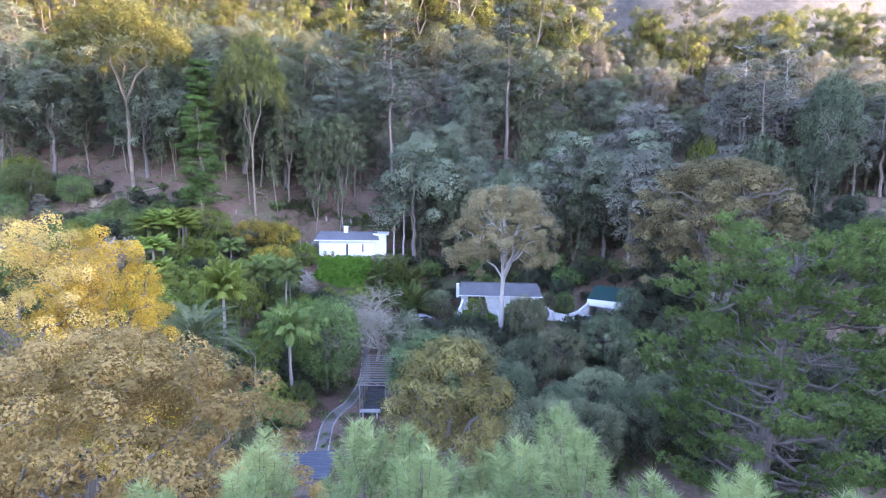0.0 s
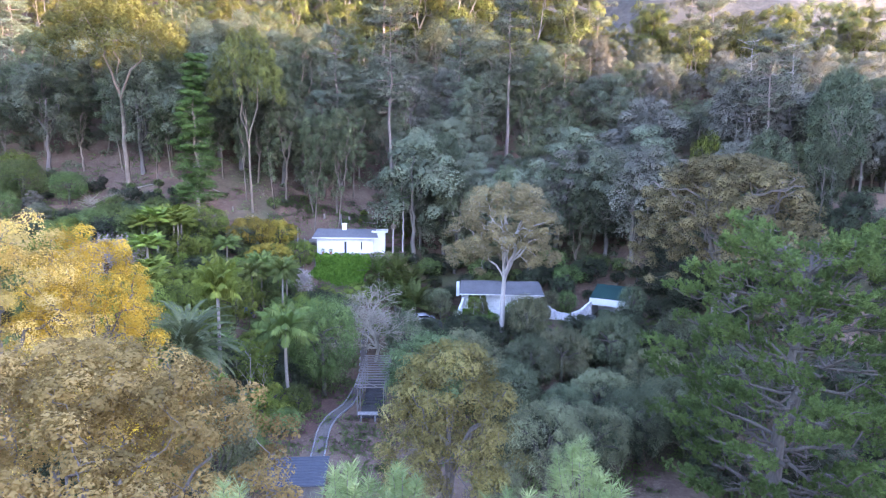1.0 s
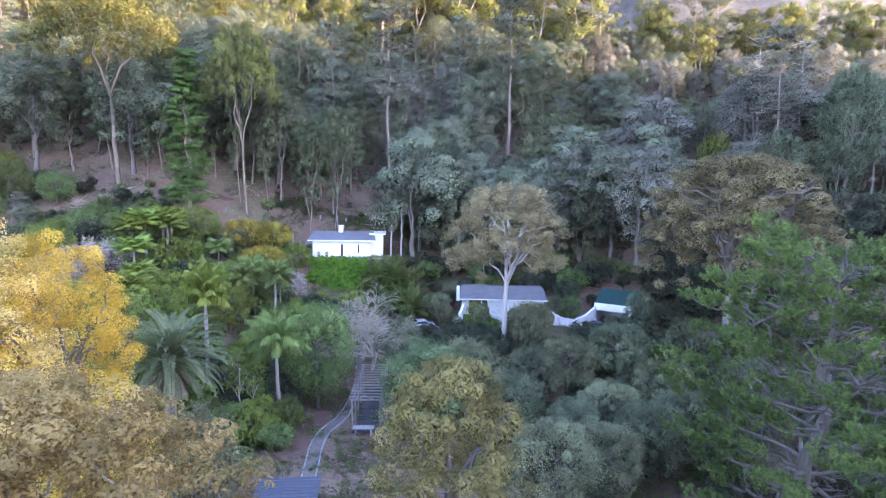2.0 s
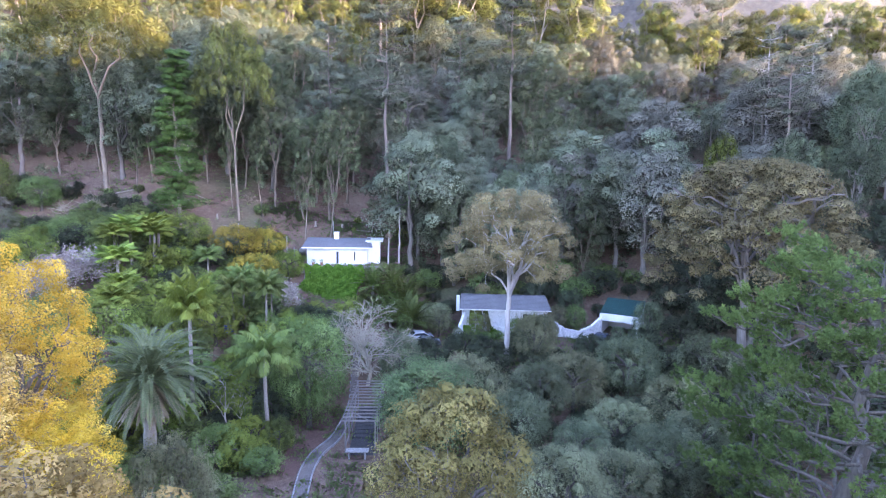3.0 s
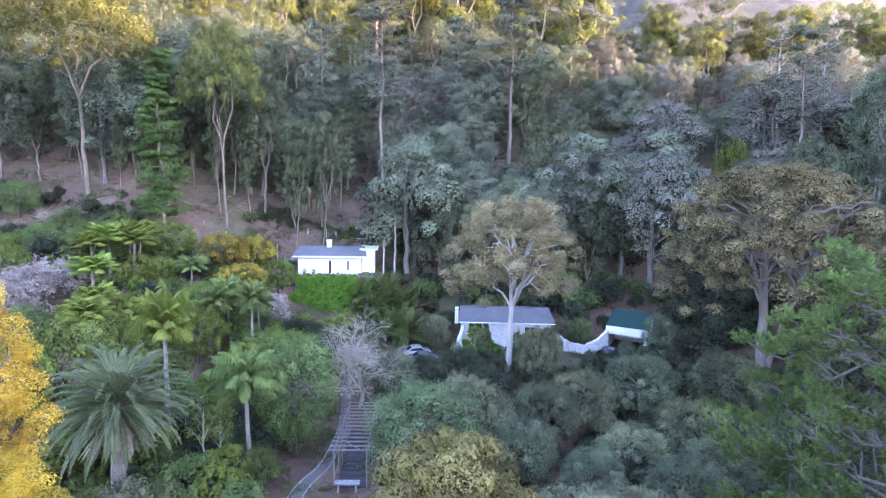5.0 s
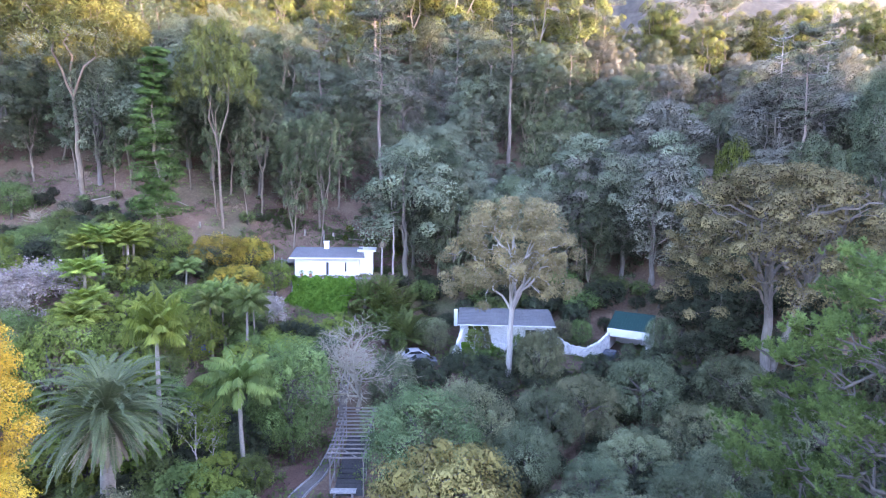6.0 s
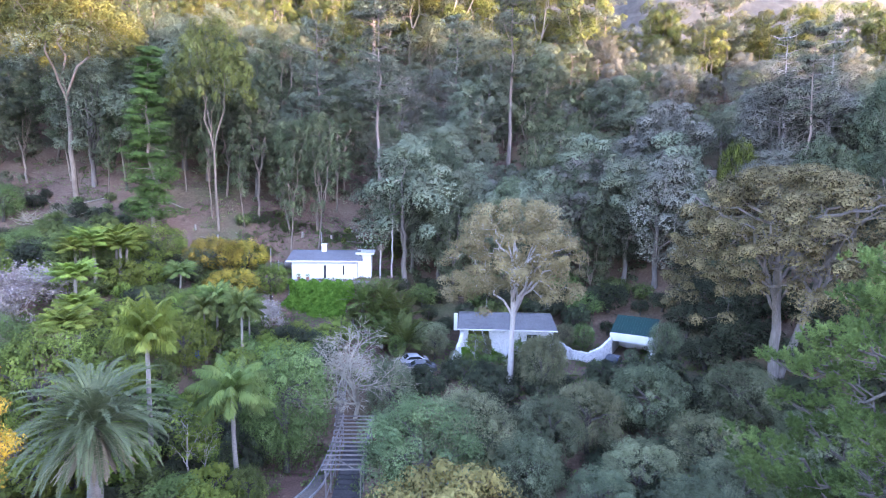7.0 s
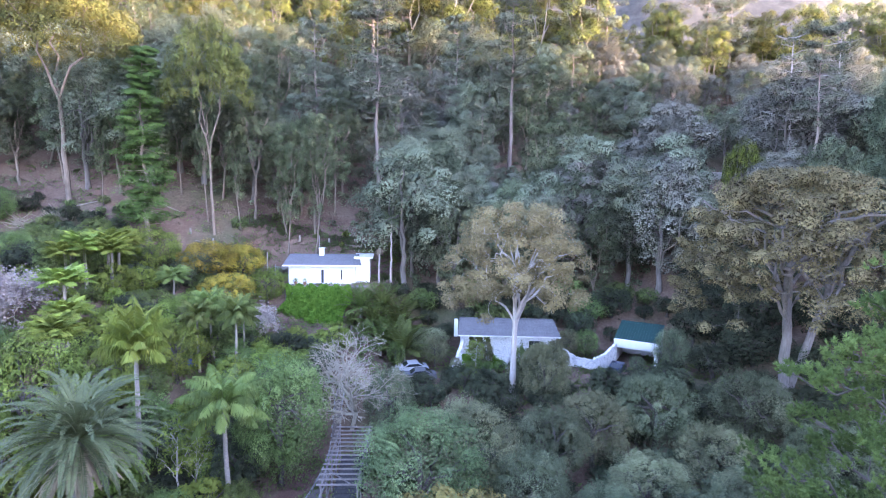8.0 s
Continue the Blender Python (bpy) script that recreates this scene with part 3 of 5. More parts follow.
def front_pine(seed, H=17, rx=5.6, leaders=52, shoots=20, needles=190):
    """A young pine's broad top: soft upright plumes of candles densely set with long needles."""
    rng = np.random.default_rng(seed)
    W = Wood()
    tp = bend((0, 0, -0.4), (0.0, 0.0, H - 2.2), rng, 0, 0.01, 9)
    W.tube(tp, np.linspace(0.3, 0.06, 9), 8)
    pos, way = [], []
    for i in range(leaders):
        a, r = i * 2.39996 + 0.6, rx * math.sqrt((i + 0.5) / leaders)
        top = H - 0.008 * r * r - rng.uniform(0.0, 1.0) ** 1.2 * 1.1
        lead = np.array([math.cos(a) * r, math.sin(a) * r, top])
        foot = lead - np.array([0, 0, 2.4])
        k = np.clip((top - 3.4 - 0.3 * r) / H, 0.1, 0.85) * H
        s = np.array([np.interp(k, tp[:, 2], tp[:, j]) for j in range(3)])
        W.tube(bend(s, foot, rng, -0.06, 0.03, 5), np.linspace(0.06, 0.035, 5), 5)
        W.tube([foot, lead - np.array([0, 0, 0.3])], [0.03, 0.01], 4)
        wide = rng.uniform(0.6, 0.95)
        for c in range(shoots):
            q = (c / (shoots - 1)) ** 0.8
            aa = c * 2.4 + i
            side = np.array([math.cos(aa), math.sin(aa), 0])
            tip = lead + side * wide * math.sqrt(q) * rng.uniform(0.7, 1.1) - np.array([0, 0, 1.25 * q ** 1.3 + rng.uniform(0, 0.18)])
            d = unit(np.array([0, 0, 1.0]) + side * (0.1 + 0.5 * q) + rng.normal(0, 0.08, 3))
            L = rng.uniform(0.45, 0.7)
            base = tip - d * L
            W.tube([base - side * 0.3 * q - np.array([0, 0, 0.3]), base, tip], [0.014, 0.011, 0.005], 3)
            g = rng.uniform(0.0, 1, needles)
            pos.append(base + d * L * g[:, None])
            rad = unit(np.cross(d[None], rng.normal(size=(needles, 3))))
            way.append(unit(d[None] * (0.3 + 0.55 * g[:, None] ** 2) + rad * 0.85))
    v, f = needle_tufts(np.concatenate(pos), np.concatenate(way), 1, 0.24, 0.0065, rng, 0.06)
    return W.mesh("trunk", BARK["pine"]), mesh_of("crown", v, f, LEAF["pinefront"])


MADE = {}


def meshes(maker, seed, **kw):
    key = (maker, seed, tuple(sorted(kw.items())))
    if key not in MADE:
        MADE[key] = maker(seed, **kw)
    return MADE[key]


def plant(name, pair, x, y, label, s=1.0, turn=None, group="", sz=None, category="tree", dz=0.0):
    """A tree: an empty on the ground with its trunk and crown."""
    root = new(name)
    turn = (x * 37.7 + y * 61.3) % 360 if turn is None else turn
    root.matrix_basis = pose(x, y, gz(x, y) + dz, 0, 0, turn) @ Matrix.Diagonal((s, s, sz or s, 1))
    root.empty_display_size = 0.5
    for nm, me in zip(("trunk", "crown", "dead_fronds"), pair):
        o = new(nm, me)
        o.parent = root
    return tagged(root, label, category, group)


# ---- building helpers ----
def part(name, bm, material, parent, label=""):
    """Link a bmesh as one mesh object under a thing or a part."""
    me = bpy.data.meshes.new(name)
    bm.to_mesh(me)
    bm.free()
    for m in material if isinstance(material, (list, tuple)) else [material]:
        me.materials.append(m)
    o = new(name, me)
    o.parent = parent
    return tagged(o, label)


def box(bm, x0, x1, y0, y1, z0, z1, soft=0.0):
    r = bmesh.ops.create_cube(bm, size=1.0)
    vs = r["verts"]
    bmesh.ops.scale(bm, vec=(x1 - x0, y1 - y0, z1 - z0), verts=vs)
    bmesh.ops.translate(bm, vec=((x0 + x1) / 2, (y0 + y1) / 2, (z0 + z1) / 2), verts=vs)
    if soft:
        es = list({e for v in vs for e in v.link_edges})
        bmesh.ops.bevel(bm, geom=es, offset=soft, segments=2, affect="EDGES")
    return bm


def boxes(*rows, soft=0.0):
    bm = bmesh.new()
    for r in rows:
        box(bm, *r, soft=soft)
    return bm


def prism(points, y0, y1):
    """A profile in x and z, drawn out along y."""
    bm = bmesh.new()
    a = [bm.verts.new((x, y0, z)) for x, z in points]
    c = [bm.verts.new((x, y1, z)) for x, z in points]
    bm.faces.new(a)
    bm.faces.new(c[::-1])
    k = len(points)
    for i in range(k):
        bm.faces.new((a[i], c[i], c[(i + 1) % k], a[(i + 1) % k]))
    bmesh.ops.recalc_face_normals(bm, faces=bm.faces)
    return bm


def slab(p0, p1, p2, p3, thick):
    """A sloping slab on four corners, thickened downwards."""
    bm = bmesh.new()
    t = [bm.verts.new(p) for p in (p0, p1, p2, p3)]
    u = [bm.verts.new((p[0], p[1], p[2] - thick)) for p in (p0, p1, p2, p3)]
    bm.faces.new(t)
    bm.faces.new(u[::-1])
    for i in range(4):
        bm.faces.new((t[i], u[i], u[(i + 1) % 4], t[(i + 1) % 4]))
    bmesh.ops.recalc_face_normals(bm, faces=bm.faces)
    return bm


def thing(name, x, y, z, turn, label, category, group="", kind=""):
    o = new(name)
    o.matrix_basis = pose(x, y, z, 0, 0, turn)
    o.empty_display_size = 0.5
    return tagged(o, label, category, group, kind)


def plain(name, colour, rough=0.5, metal=0.0, vary=0.12, scale=1.5):
    """Paint, metal or plastic with slight dirt."""
    m, n, l, b, out = nodes_of(name)
    f = noise_tex(n, l, scale, 5.0)
    l.new(ramp(n, l, f, [(0.25, tuple(c * (1 - vary) for c in colour)), (0.75, tuple(min(1, c * (1 + vary * 0.5)) for c in colour))]), b.inputs["Base Color"])
    b.inputs["Roughness"].default_value, b.inputs["Metallic"].default_value = rough, metal
    return m


WHITE = plain("white_painted_wall", (0.80, 0.80, 0.79), 0.7, 0, 0.10, 0.8)
ROUGHWHITE = surface("rough_whitewash", (0.30, 0.30, 0.31), (0.84, 0.84, 0.83), 1.7, 0.9, 4.0, 0.8, 0.10, third=(0.80, 0.80, 0.79))
SLATE = surface("blue_grey_roofing", (0.095, 0.10, 0.115), (0.165, 0.172, 0.19), 0.9, 0.55, 8.0, 0.2, 0.02)
GREENROOF = plain("dark_green_sheet", (0.022, 0.075, 0.068), 0.45, 0.2, 0.25)
BLUEROOF = plain("blue_grey_sheet", (0.07, 0.078, 0.10), 0.5, 0.3, 0.3)
DARK = plain("dark_opening", (0.02, 0.02, 0.022), 0.6)
GLASS = plain("window_glass", (0.03, 0.035, 0.04), 0.08)
TIMBER = surface("weathered_timber", (0.14, 0.12, 0.11), (0.28, 0.25, 0.235), 1.5, 0.85, 10.0, 0.5, 0.02)
PAVING = surface("worn_grey_paving", (0.10, 0.083, 0.072), (0.19, 0.165, 0.145), 1.0, 0.9, 9.0, 0.5, 0.03)
STEPSTONE = surface("dark_step_stone", (0.035, 0.033, 0.034), (0.085, 0.08, 0.078), 1.0, 0.9, 9.0, 0.5, 0.03)
TILE = surface("weathered_grey_roof_tiles", (0.085, 0.085, 0.092), (0.145, 0.145, 0.152), 0.7, 0.75, 9.0, 0.3, 0.02)
CONCRETE = surface("grey_concrete", (0.22, 0.21, 0.21), (0.38, 0.37, 0.36), 0.8, 0.9, 9.0, 0.4, 0.02)
STONE = surface("dry_stone", (0.20, 0.18, 0.16), (0.40, 0.36, 0.31), 0.9, 0.95, 5.0, 0.8, 0.08)
LITTER = surface("red_brown_leaf_litter", (0.085, 0.045, 0.032), (0.17, 0.095, 0.070), 0.8, 0.95, 10.0, 0.8, 0.06)
LAWN = surface("dull_lawn", (0.055, 0.065, 0.024), (0.10, 0.115, 0.045), 0.5, 0.95, 14.0, 0.7, 0.05)


def ground_material():
    m, n, l, b, out = nodes_of("hillside_soil")
    big, mid, fine = noise_tex(n, l, 0.045, 5.0), noise_tex(n, l, 0.35, 6.0, rough=0.7), noise_tex(n, l, 2.6, 5.0, rough=0.75)
    soil = ramp(n, l, mid, [(0.30, (0.085, 0.044, 0.030)), (0.48, (0.160, 0.092, 0.064)), (0.62, (0.21, 0.145, 0.098)), (0.75, (0.13, 0.098, 0.06))])
    grit = ramp(n, l, fine, [(0.30, (0.06, 0.038, 0.028)), (0.55, (0.17, 0.12, 0.085)), (0.74, (0.33, 0.27, 0.20))])
    green = ramp(n, l, fine, [(0.3, (0.030, 0.045, 0.016)), (0.7, (0.085, 0.110, 0.040))])
    c = mix(n, l, 0.5, soil, grit)
    gfac = ramp(n, l, big, [(0.50, (0, 0, 0)), (0.64, (0.8, 0.8, 0.8))])
    c = mix(n, l, gfac, c, green)
    # dry heath and rock on the far mountain
    tc, sep, mr = n.new("ShaderNodeTexCoord"), n.new("ShaderNodeSeparateXYZ"), n.new("ShaderNodeMapRange")
    l.new(tc.outputs["Object"], sep.inputs[0])
    l.new(sep.outputs["Y"], mr.inputs["Value"])
    mr.inputs["From Min"].default_value, mr.inputs["From Max"].default_value = 300, 380
    heath = ramp(n, l, noise_tex(n, l, 0.16, 9.0, rough=0.8), [(0.38, (0.018, 0.019, 0.018)), (0.50, (0.038, 0.039, 0.037)), (0.62, (0.07, 0.069, 0.065))])
    c = mix(n, l, mr.outputs[0], c, heath)
    l.new(c, b.inputs["Base Color"])
    b.inputs["Roughness"].default_value = 0.95
    bump(n, l, fine, b, 0.8, 0.12)
    return m


def make_ground():
    def axis(lo, hi, step, far_lo, far_hi):
        a = list(np.arange(lo, hi, step))
        d, v = step, a[0]
        while v > far_lo:
            d *= 1.22
            v -= d
            a.insert(0, v)
        d, v = step, a[-1]
        while v < far_hi:
            d *= 1.06 if v < 900 else 1.3
            v += d
            a.append(v)
        return np.array(a)

    xs, ys = axis(-85, 100, 1.3, -3500, 3500), axis(20, 165, 1.3, -3500, 4500)
    X, Y = np.meshgrid(xs, ys)
    Z = ground(X, Y)
    V = np.stack([X, Y, Z], -1).reshape(-1, 3)
    a, c = len(ys), len(xs)
    i, j = np.meshgrid(np.arange(a - 1), np.arange(c - 1), indexing="ij")
    k = i * c + j
    Fq = np.stack([k, k + 1, k + c + 1, k + c], -1).reshape(-1, 4)
    o = new("ground", mesh_of("ground", V, Fq, ground_material(), smooth=True))
    tagged(o, "reddish brown hillside soil with dry grass and leaf litter", "ground", kind="structure")


make_ground()


def draped(name, line, width, material, label, lift=0.06, rim=0.0, category="path", levels=None):
    """A strip of paving laid along a line over the ground, with a real edge."""
    pts = np.array(line, float)
    t = np.linspace(0, len(pts) - 1, (len(pts) - 1) * 8 + 1)
    k = np.arange(len(pts))
    c = np.stack([np.interp(t, k, pts[:, 0]), np.interp(t, k, pts[:, 1])], 1)
    for _ in range(10):
        c[1:-1] = (c[:-2] + 2 * c[1:-1] + c[2:]) / 4
    d = np.gradient(c, axis=0)
    d /= np.linalg.norm(d, axis=1)[:, None]
    nrm = np.stack([d[:, 1], -d[:, 0]], 1)
    w = np.interp(t, k, np.broadcast_to(width, (len(pts),)))[:, None]
    z = ground(c[:, 0], c[:, 1]) + lift
    V, Fq, ring = [], [], []
    for off, dz in ((-0.5, -0.5), (-0.5, 0), (0.5, 0), (0.5, -0.5)):
        V.append(np.column_stack([c + nrm * w * off, z + dz]))
    m = len(c)
    V = np.concatenate(V)
    for s in range(3):
        for i in range(m - 1):
            Fq.append((s * m + i, s * m + i + 1, (s + 1) * m + i + 1, (s + 1) * m + i))
    o = new(name, mesh_of(name, V, Fq, material))
    tagged(o, label, category, kind="structure")
    return c, nrm, w, z


# ---- the kinds of tree ----
KINDS = {
    # name: (object name, label, maker, seeds, proto height, settings)
    "plane": ("plane_tree", "tall tan-leaved tree with a smooth whitish trunk", broadleaf, (11,), 22.0,
              dict(domed=True, H=22.0, tr=0.36, base=10.2, rx=8.9, K=175, rc=0.98, per=360, ls=0.19, limbs=14, leaf="oaktan", wood="white", twigs=3, flat=0.7)),
    "oak": ("oak_tree", "spreading autumn oak with thinning olive-brown leaves and grey limbs", broadleaf, (21,), 24.4,
            dict(flat=0.7, domed=True, H=24.4, tr=0.55, base=9.5, rx=12.8, K=370, rc=1.05, per=380, ls=0.19, limbs=24, fork=6.0, leaf="oakgrey", wood="grey", twigs=3)),
    "oakmid": ("oak_tree", "rounded autumn oak with dull yellow-brown leaves", broadleaf, (31,), 15.0,
               dict(domed=True, H=15.0, tr=0.3, base=3.5, rx=5.6, K=175, rc=0.8, per=360, ls=0.13, limbs=9, leaf="oakbrown", wood="grey", twigs=2)),
    "oakfront": ("oak_tree", "autumn oak with rusty yellow leaves and bare grey branches", broadleaf, (41,), 16.5,
                 dict(domed=True, H=16.5, tr=0.26, base=6.0, rx=8.3, K=430, rc=0.6, per=300, ls=0.13, limbs=13, leaf="oakfront", wood="grey", twigs=3)),
    "yellow": ("autumn_tree", "autumn tree with brilliant yellow leaves", broadleaf, (51,), 22.0,
               dict(H=22.0, tr=0.32, base=5.0, rx=5.4, K=190, rc=0.9, per=420, ls=0.13, limbs=11, leaf="yellow", wood="grey", twigs=2)),
    "yellowtan": ("autumn_tree", "autumn tree with orange-yellow leaves thinning to bare grey twigs", broadleaf, (52,), 22.0,
                  dict(H=22.0, tr=0.32, base=5.0, rx=5.8, K=190, rc=0.85, per=330, ls=0.13, limbs=11, leaf="yellowtan", wood="grey", twigs=6)),
    "gum": ("gum_tree", "tall gum tree with a bare pale trunk and dark green clumps", gum_tree, (61, 62, 63), 26.0, dict(base=9, rc=1.35, H=26.0, K=50, per=480, ls=0.22, wood="gum")),
    "gumsungold": ("gum_tree", "tall gum tree with a pale forked trunk and wide clumped crown", gum_tree, (64, 65), 30.0,
                dict(H=30.0, base=14, rx=10.5, K=135, rc=1.5, per=400, ls=0.24, leaf="eucgold", tr=0.34, pads=True, wood="gum")),
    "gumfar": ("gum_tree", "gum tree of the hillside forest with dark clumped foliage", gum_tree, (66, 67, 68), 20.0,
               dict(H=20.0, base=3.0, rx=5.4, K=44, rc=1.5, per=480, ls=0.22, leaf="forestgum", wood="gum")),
    "gumfarsungold": ("gum_tree", "gum tree of the upper forest with sunlight gold in its leaf colour", gum_tree, (69, 70), 20.0,
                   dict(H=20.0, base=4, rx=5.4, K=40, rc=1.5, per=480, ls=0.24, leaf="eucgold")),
    "pine": ("pine_tree", "tall pine with a straight trunk and level branches", tier_pine, (71, 72, 73), 28.0, dict(H=28.0, base=14, rx=5.4, whorls=8, per=150, ls=0.36, thin=0.26, cone=0.2, tr=0.34)),
    "pinefar": ("pine_tree", "pine of the hillside forest with dark needles", tier_pine, (74, 75), 20.0, dict(H=20.0, base=8, rx=5.2, whorls=6, per=130, ls=0.36, thin=0.28, cone=0.15, tr=0.28, leaf="forestgreen")),
    "deadpine": ("dead_pine", "half-dead pine with bare level branches", tier_pine, (76,), 24.0, dict(H=24.0, base=6, whorls=11, per=14, wood="white", bare=1.2, tr=0.3)),
    "sheoak": ("sheoak_tree", "slender bright green tree with feathery drooping branches", tier_pine, (77,), 26.0,
               dict(H=26.0, tr=0.25, base=3.8, rx=3.9, whorls=26, per=210, ls=0.27, thin=0.3, leaf="sheoak", cone=0.65, droop=0.3, bare=0.2, wood="pale")),
    "domedark": ("evergreen_tree", "dense dark green evergreen tree", dome, (81, 82), 8.0, dict(H=8.0, rx=4.4, K=84, rc=0.95, per=440, ls=0.125)),
    "domeblue": ("evergreen_tree", "dense blue-green evergreen tree", dome, (83, 84), 8.0, dict(H=8.0, rx=4.4, K=84, rc=0.95, per=440, ls=0.125, leaf="bluegreen")),
    "domegreen": ("leafy_tree", "leafy mid-green garden tree", dome, (85, 86), 8.0, dict(H=8.0, rx=4.2, K=84, rc=0.95, per=440, ls=0.125, leaf="green")),
    "domebright": ("leafy_tree", "bushy fresh green tree with rounded leafy lumps", dome, (107,), 8.0, dict(H=8.0, rx=4.4, K=64, rc=1.15, per=560, ls=0.125, leaf="fresh")),
    "domelime": ("leafy_tree", "light yellow-green leafy tree", dome, (87,), 6.0, dict(H=6.0, rx=3.6, K=80, rc=0.7, per=280, ls=0.13, leaf="lime")),
    "tallblue": ("evergreen_tree", "tall blue-green evergreen on the slope", broadleaf, (88, 89), 18.0,
                 dict(light_wood=True, core=0.5, H=18.0, tr=0.3, base=3.5, rx=6.0, K=130, rc=1.05, per=380, ls=0.17, leaf="sage", wood="grey")),
    "tallgreen": ("evergreen_tree", "tall dark green evergreen on the slope", broadleaf, (90, 91), 18.0,
                  dict(light_wood=True, core=0.5, H=18.0, tr=0.3, base=3.0, rx=5.6, K=130, rc=1.05, per=380, ls=0.17, leaf="darkgreen", wood="grey")),
    # far evergreens: leaf colours hold painted haze
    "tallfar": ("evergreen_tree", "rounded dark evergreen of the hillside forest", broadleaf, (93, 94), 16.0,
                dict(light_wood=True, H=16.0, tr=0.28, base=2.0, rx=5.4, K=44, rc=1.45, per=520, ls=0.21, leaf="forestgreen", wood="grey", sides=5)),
    "tallfarhaze": ("evergreen_tree", "rounded evergreen of the hillside forest, greyed by haze in its leaf colour", broadleaf, (95, 96), 16.0,
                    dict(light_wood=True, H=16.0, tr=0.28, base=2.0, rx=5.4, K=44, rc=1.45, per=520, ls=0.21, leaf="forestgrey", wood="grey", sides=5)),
    "shrub": ("garden_shrub", "dense mid-green shrub in the garden", dome, (97, 98), 3.0, dict(H=3.0, rx=2.0, K=26, rc=0.6, per=200, ls=0.17, leaf="green")),
    "shrubdark": ("evergreen_shrub", "dense green shrub, gap shade put into its leaf colour", dome, (99, 100), 3.0, dict(H=3.0, rx=2.0, K=26, rc=0.6, per=200, ls=0.17, leaf="shade")),
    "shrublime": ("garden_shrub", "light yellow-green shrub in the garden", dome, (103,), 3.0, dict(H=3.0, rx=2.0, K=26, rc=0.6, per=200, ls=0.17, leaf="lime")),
    "shrubblue": ("evergreen_shrub", "dense grey-green shrub, gap shade put into its leaf colour", dome, (104,), 3.0, dict(H=3.0, rx=2.0, K=26, rc=0.6, per=200, ls=0.17, leaf="shade")),
    "ylwbush": ("autumn_shrub", "small garden tree turning yellow", dome, (92,), 6.0, dict(H=6.0, rx=3.6, K=50, rc=0.75, per=260, ls=0.16, leaf="ochre", sink=0.3)),
    "birch": ("slender_tree", "slender white-stemmed tree with sparse yellow-green leaves", broadleaf, (106,), 9.0,
              dict(H=9.0, tr=0.1, base=3.0, rx=2.3, K=34, rc=0.5, per=60, ls=0.18, limbs=6, leaf="lime", wood="white", twigs=4)),
    "bare": ("bare_tree", "leafless tree with a haze of pinkish grey twigs", bare_tree, (105,), 9.0, dict(tr=0.2, H=9.0)),
    "blossom": ("bare_tree", "leafless tree with pale seed heads on grey twigs", bare_tree, (102,), 7.0, dict(H=7.0, tips=4, rx=4, base=1.6)),
    "queen": ("feather_palm", "feather palm with a slim grey trunk and drooping green fronds", palm, (111, 112), 9.0,
              dict(droop=1.1, H=7.6, count=32, L=3.3, leaf="palmmid", leaf_len=0.8, hang=1.0, vee=0.15, spread=(0.1, 1.75), pairs=40, leaf_w=0.05)),
    "queenlime": ("feather_palm", "feather palm with light yellow-green fronds", palm, (113, 114), 8.0,
                  dict(droop=0.95, H=6.6, count=34, L=2.7, leaf="palmlime", leaf_len=0.75, hang=0.7, vee=0.3, spread=(0.05, 1.35), pairs=36, leaf_w=0.055)),
    "phoenix": ("date_palm", "large date palm with a full crown of arching grey-green fronds", palm, (115,), 9.0,
                dict(H=7.6, tr=0.42, count=125, L=5.6, leaf="datepalm", leaf_len=0.38, leaf_w=0.034, pairs=66, hang=0.12, vee=0.6, spread=(0.05, 1.95), droop=1.2, skirt=50)),
    "lowpalm": ("low_palm", "low palm with long arching blue-green fronds", palm, (116, 117), 4.2,
                dict(H=1.6, tr=0.2, count=26, L=3.5, leaf="palmmid", leaf_len=0.6, hang=0.3, vee=0.4, spread=(0.15, 1.6), pairs=26, leaf_w=0.06)),
}
SEEDS = {}


def put(kind, x, y, top, wide=1.0, turn=None, label="", group=""):
    """Plant a tree of a kind on the ground at x, y so that it ends at the height top."""
    name, text, maker, seeds, H, kw = KINDS[kind]
    SEEDS[kind] = SEEDS.get(kind, -1) + 1
    pair = meshes(maker, seeds[SEEDS[kind] % len(seeds)], **kw)
    sz = max(0.25, (top - gz(x, y)) / H)
    return plant(name, pair, x, y, label or text, sz * wide, turn, group, sz)


# ---- near trees ----
root = plant("pine_tree", front_pine(5, H=16.5, rx=5.7), 0.5, 5.6, "young pine with long pale green needles on upright shoots", turn=0)
put("oakfront", -12.4, 18.9, 24.2, 1.1, 20)
put("yellowtan", -28.0, 36.5, 28.2, 1.0, 0)
put("yellow", -25.2, 40.6, 26.4, 0.9, 60)
put("yellow", -21.6, 38.6, 17.6, 1.05, 200)
plant("pine_tree", spreading_pine(7), 25.6, 42.5, "broad old pine with bright green needle tufts and grey dead branches", turn=0)
put("oakmid", 0.6, 38.0, 19.2, 0.95, 0)
put("domeblue", 8.9, 47.0, 11.4, 0.92)
put("domeblue", 4.6, 43.0, 8.0, 0.9)
put("domeblue", -17.0, 42.0, 14.0, 0.55)
put("plane", 8.2, 78.0, 29.4, 1.0, 40)
put("oak", 36.4, 75.0, 33.6, 1.0, 10)

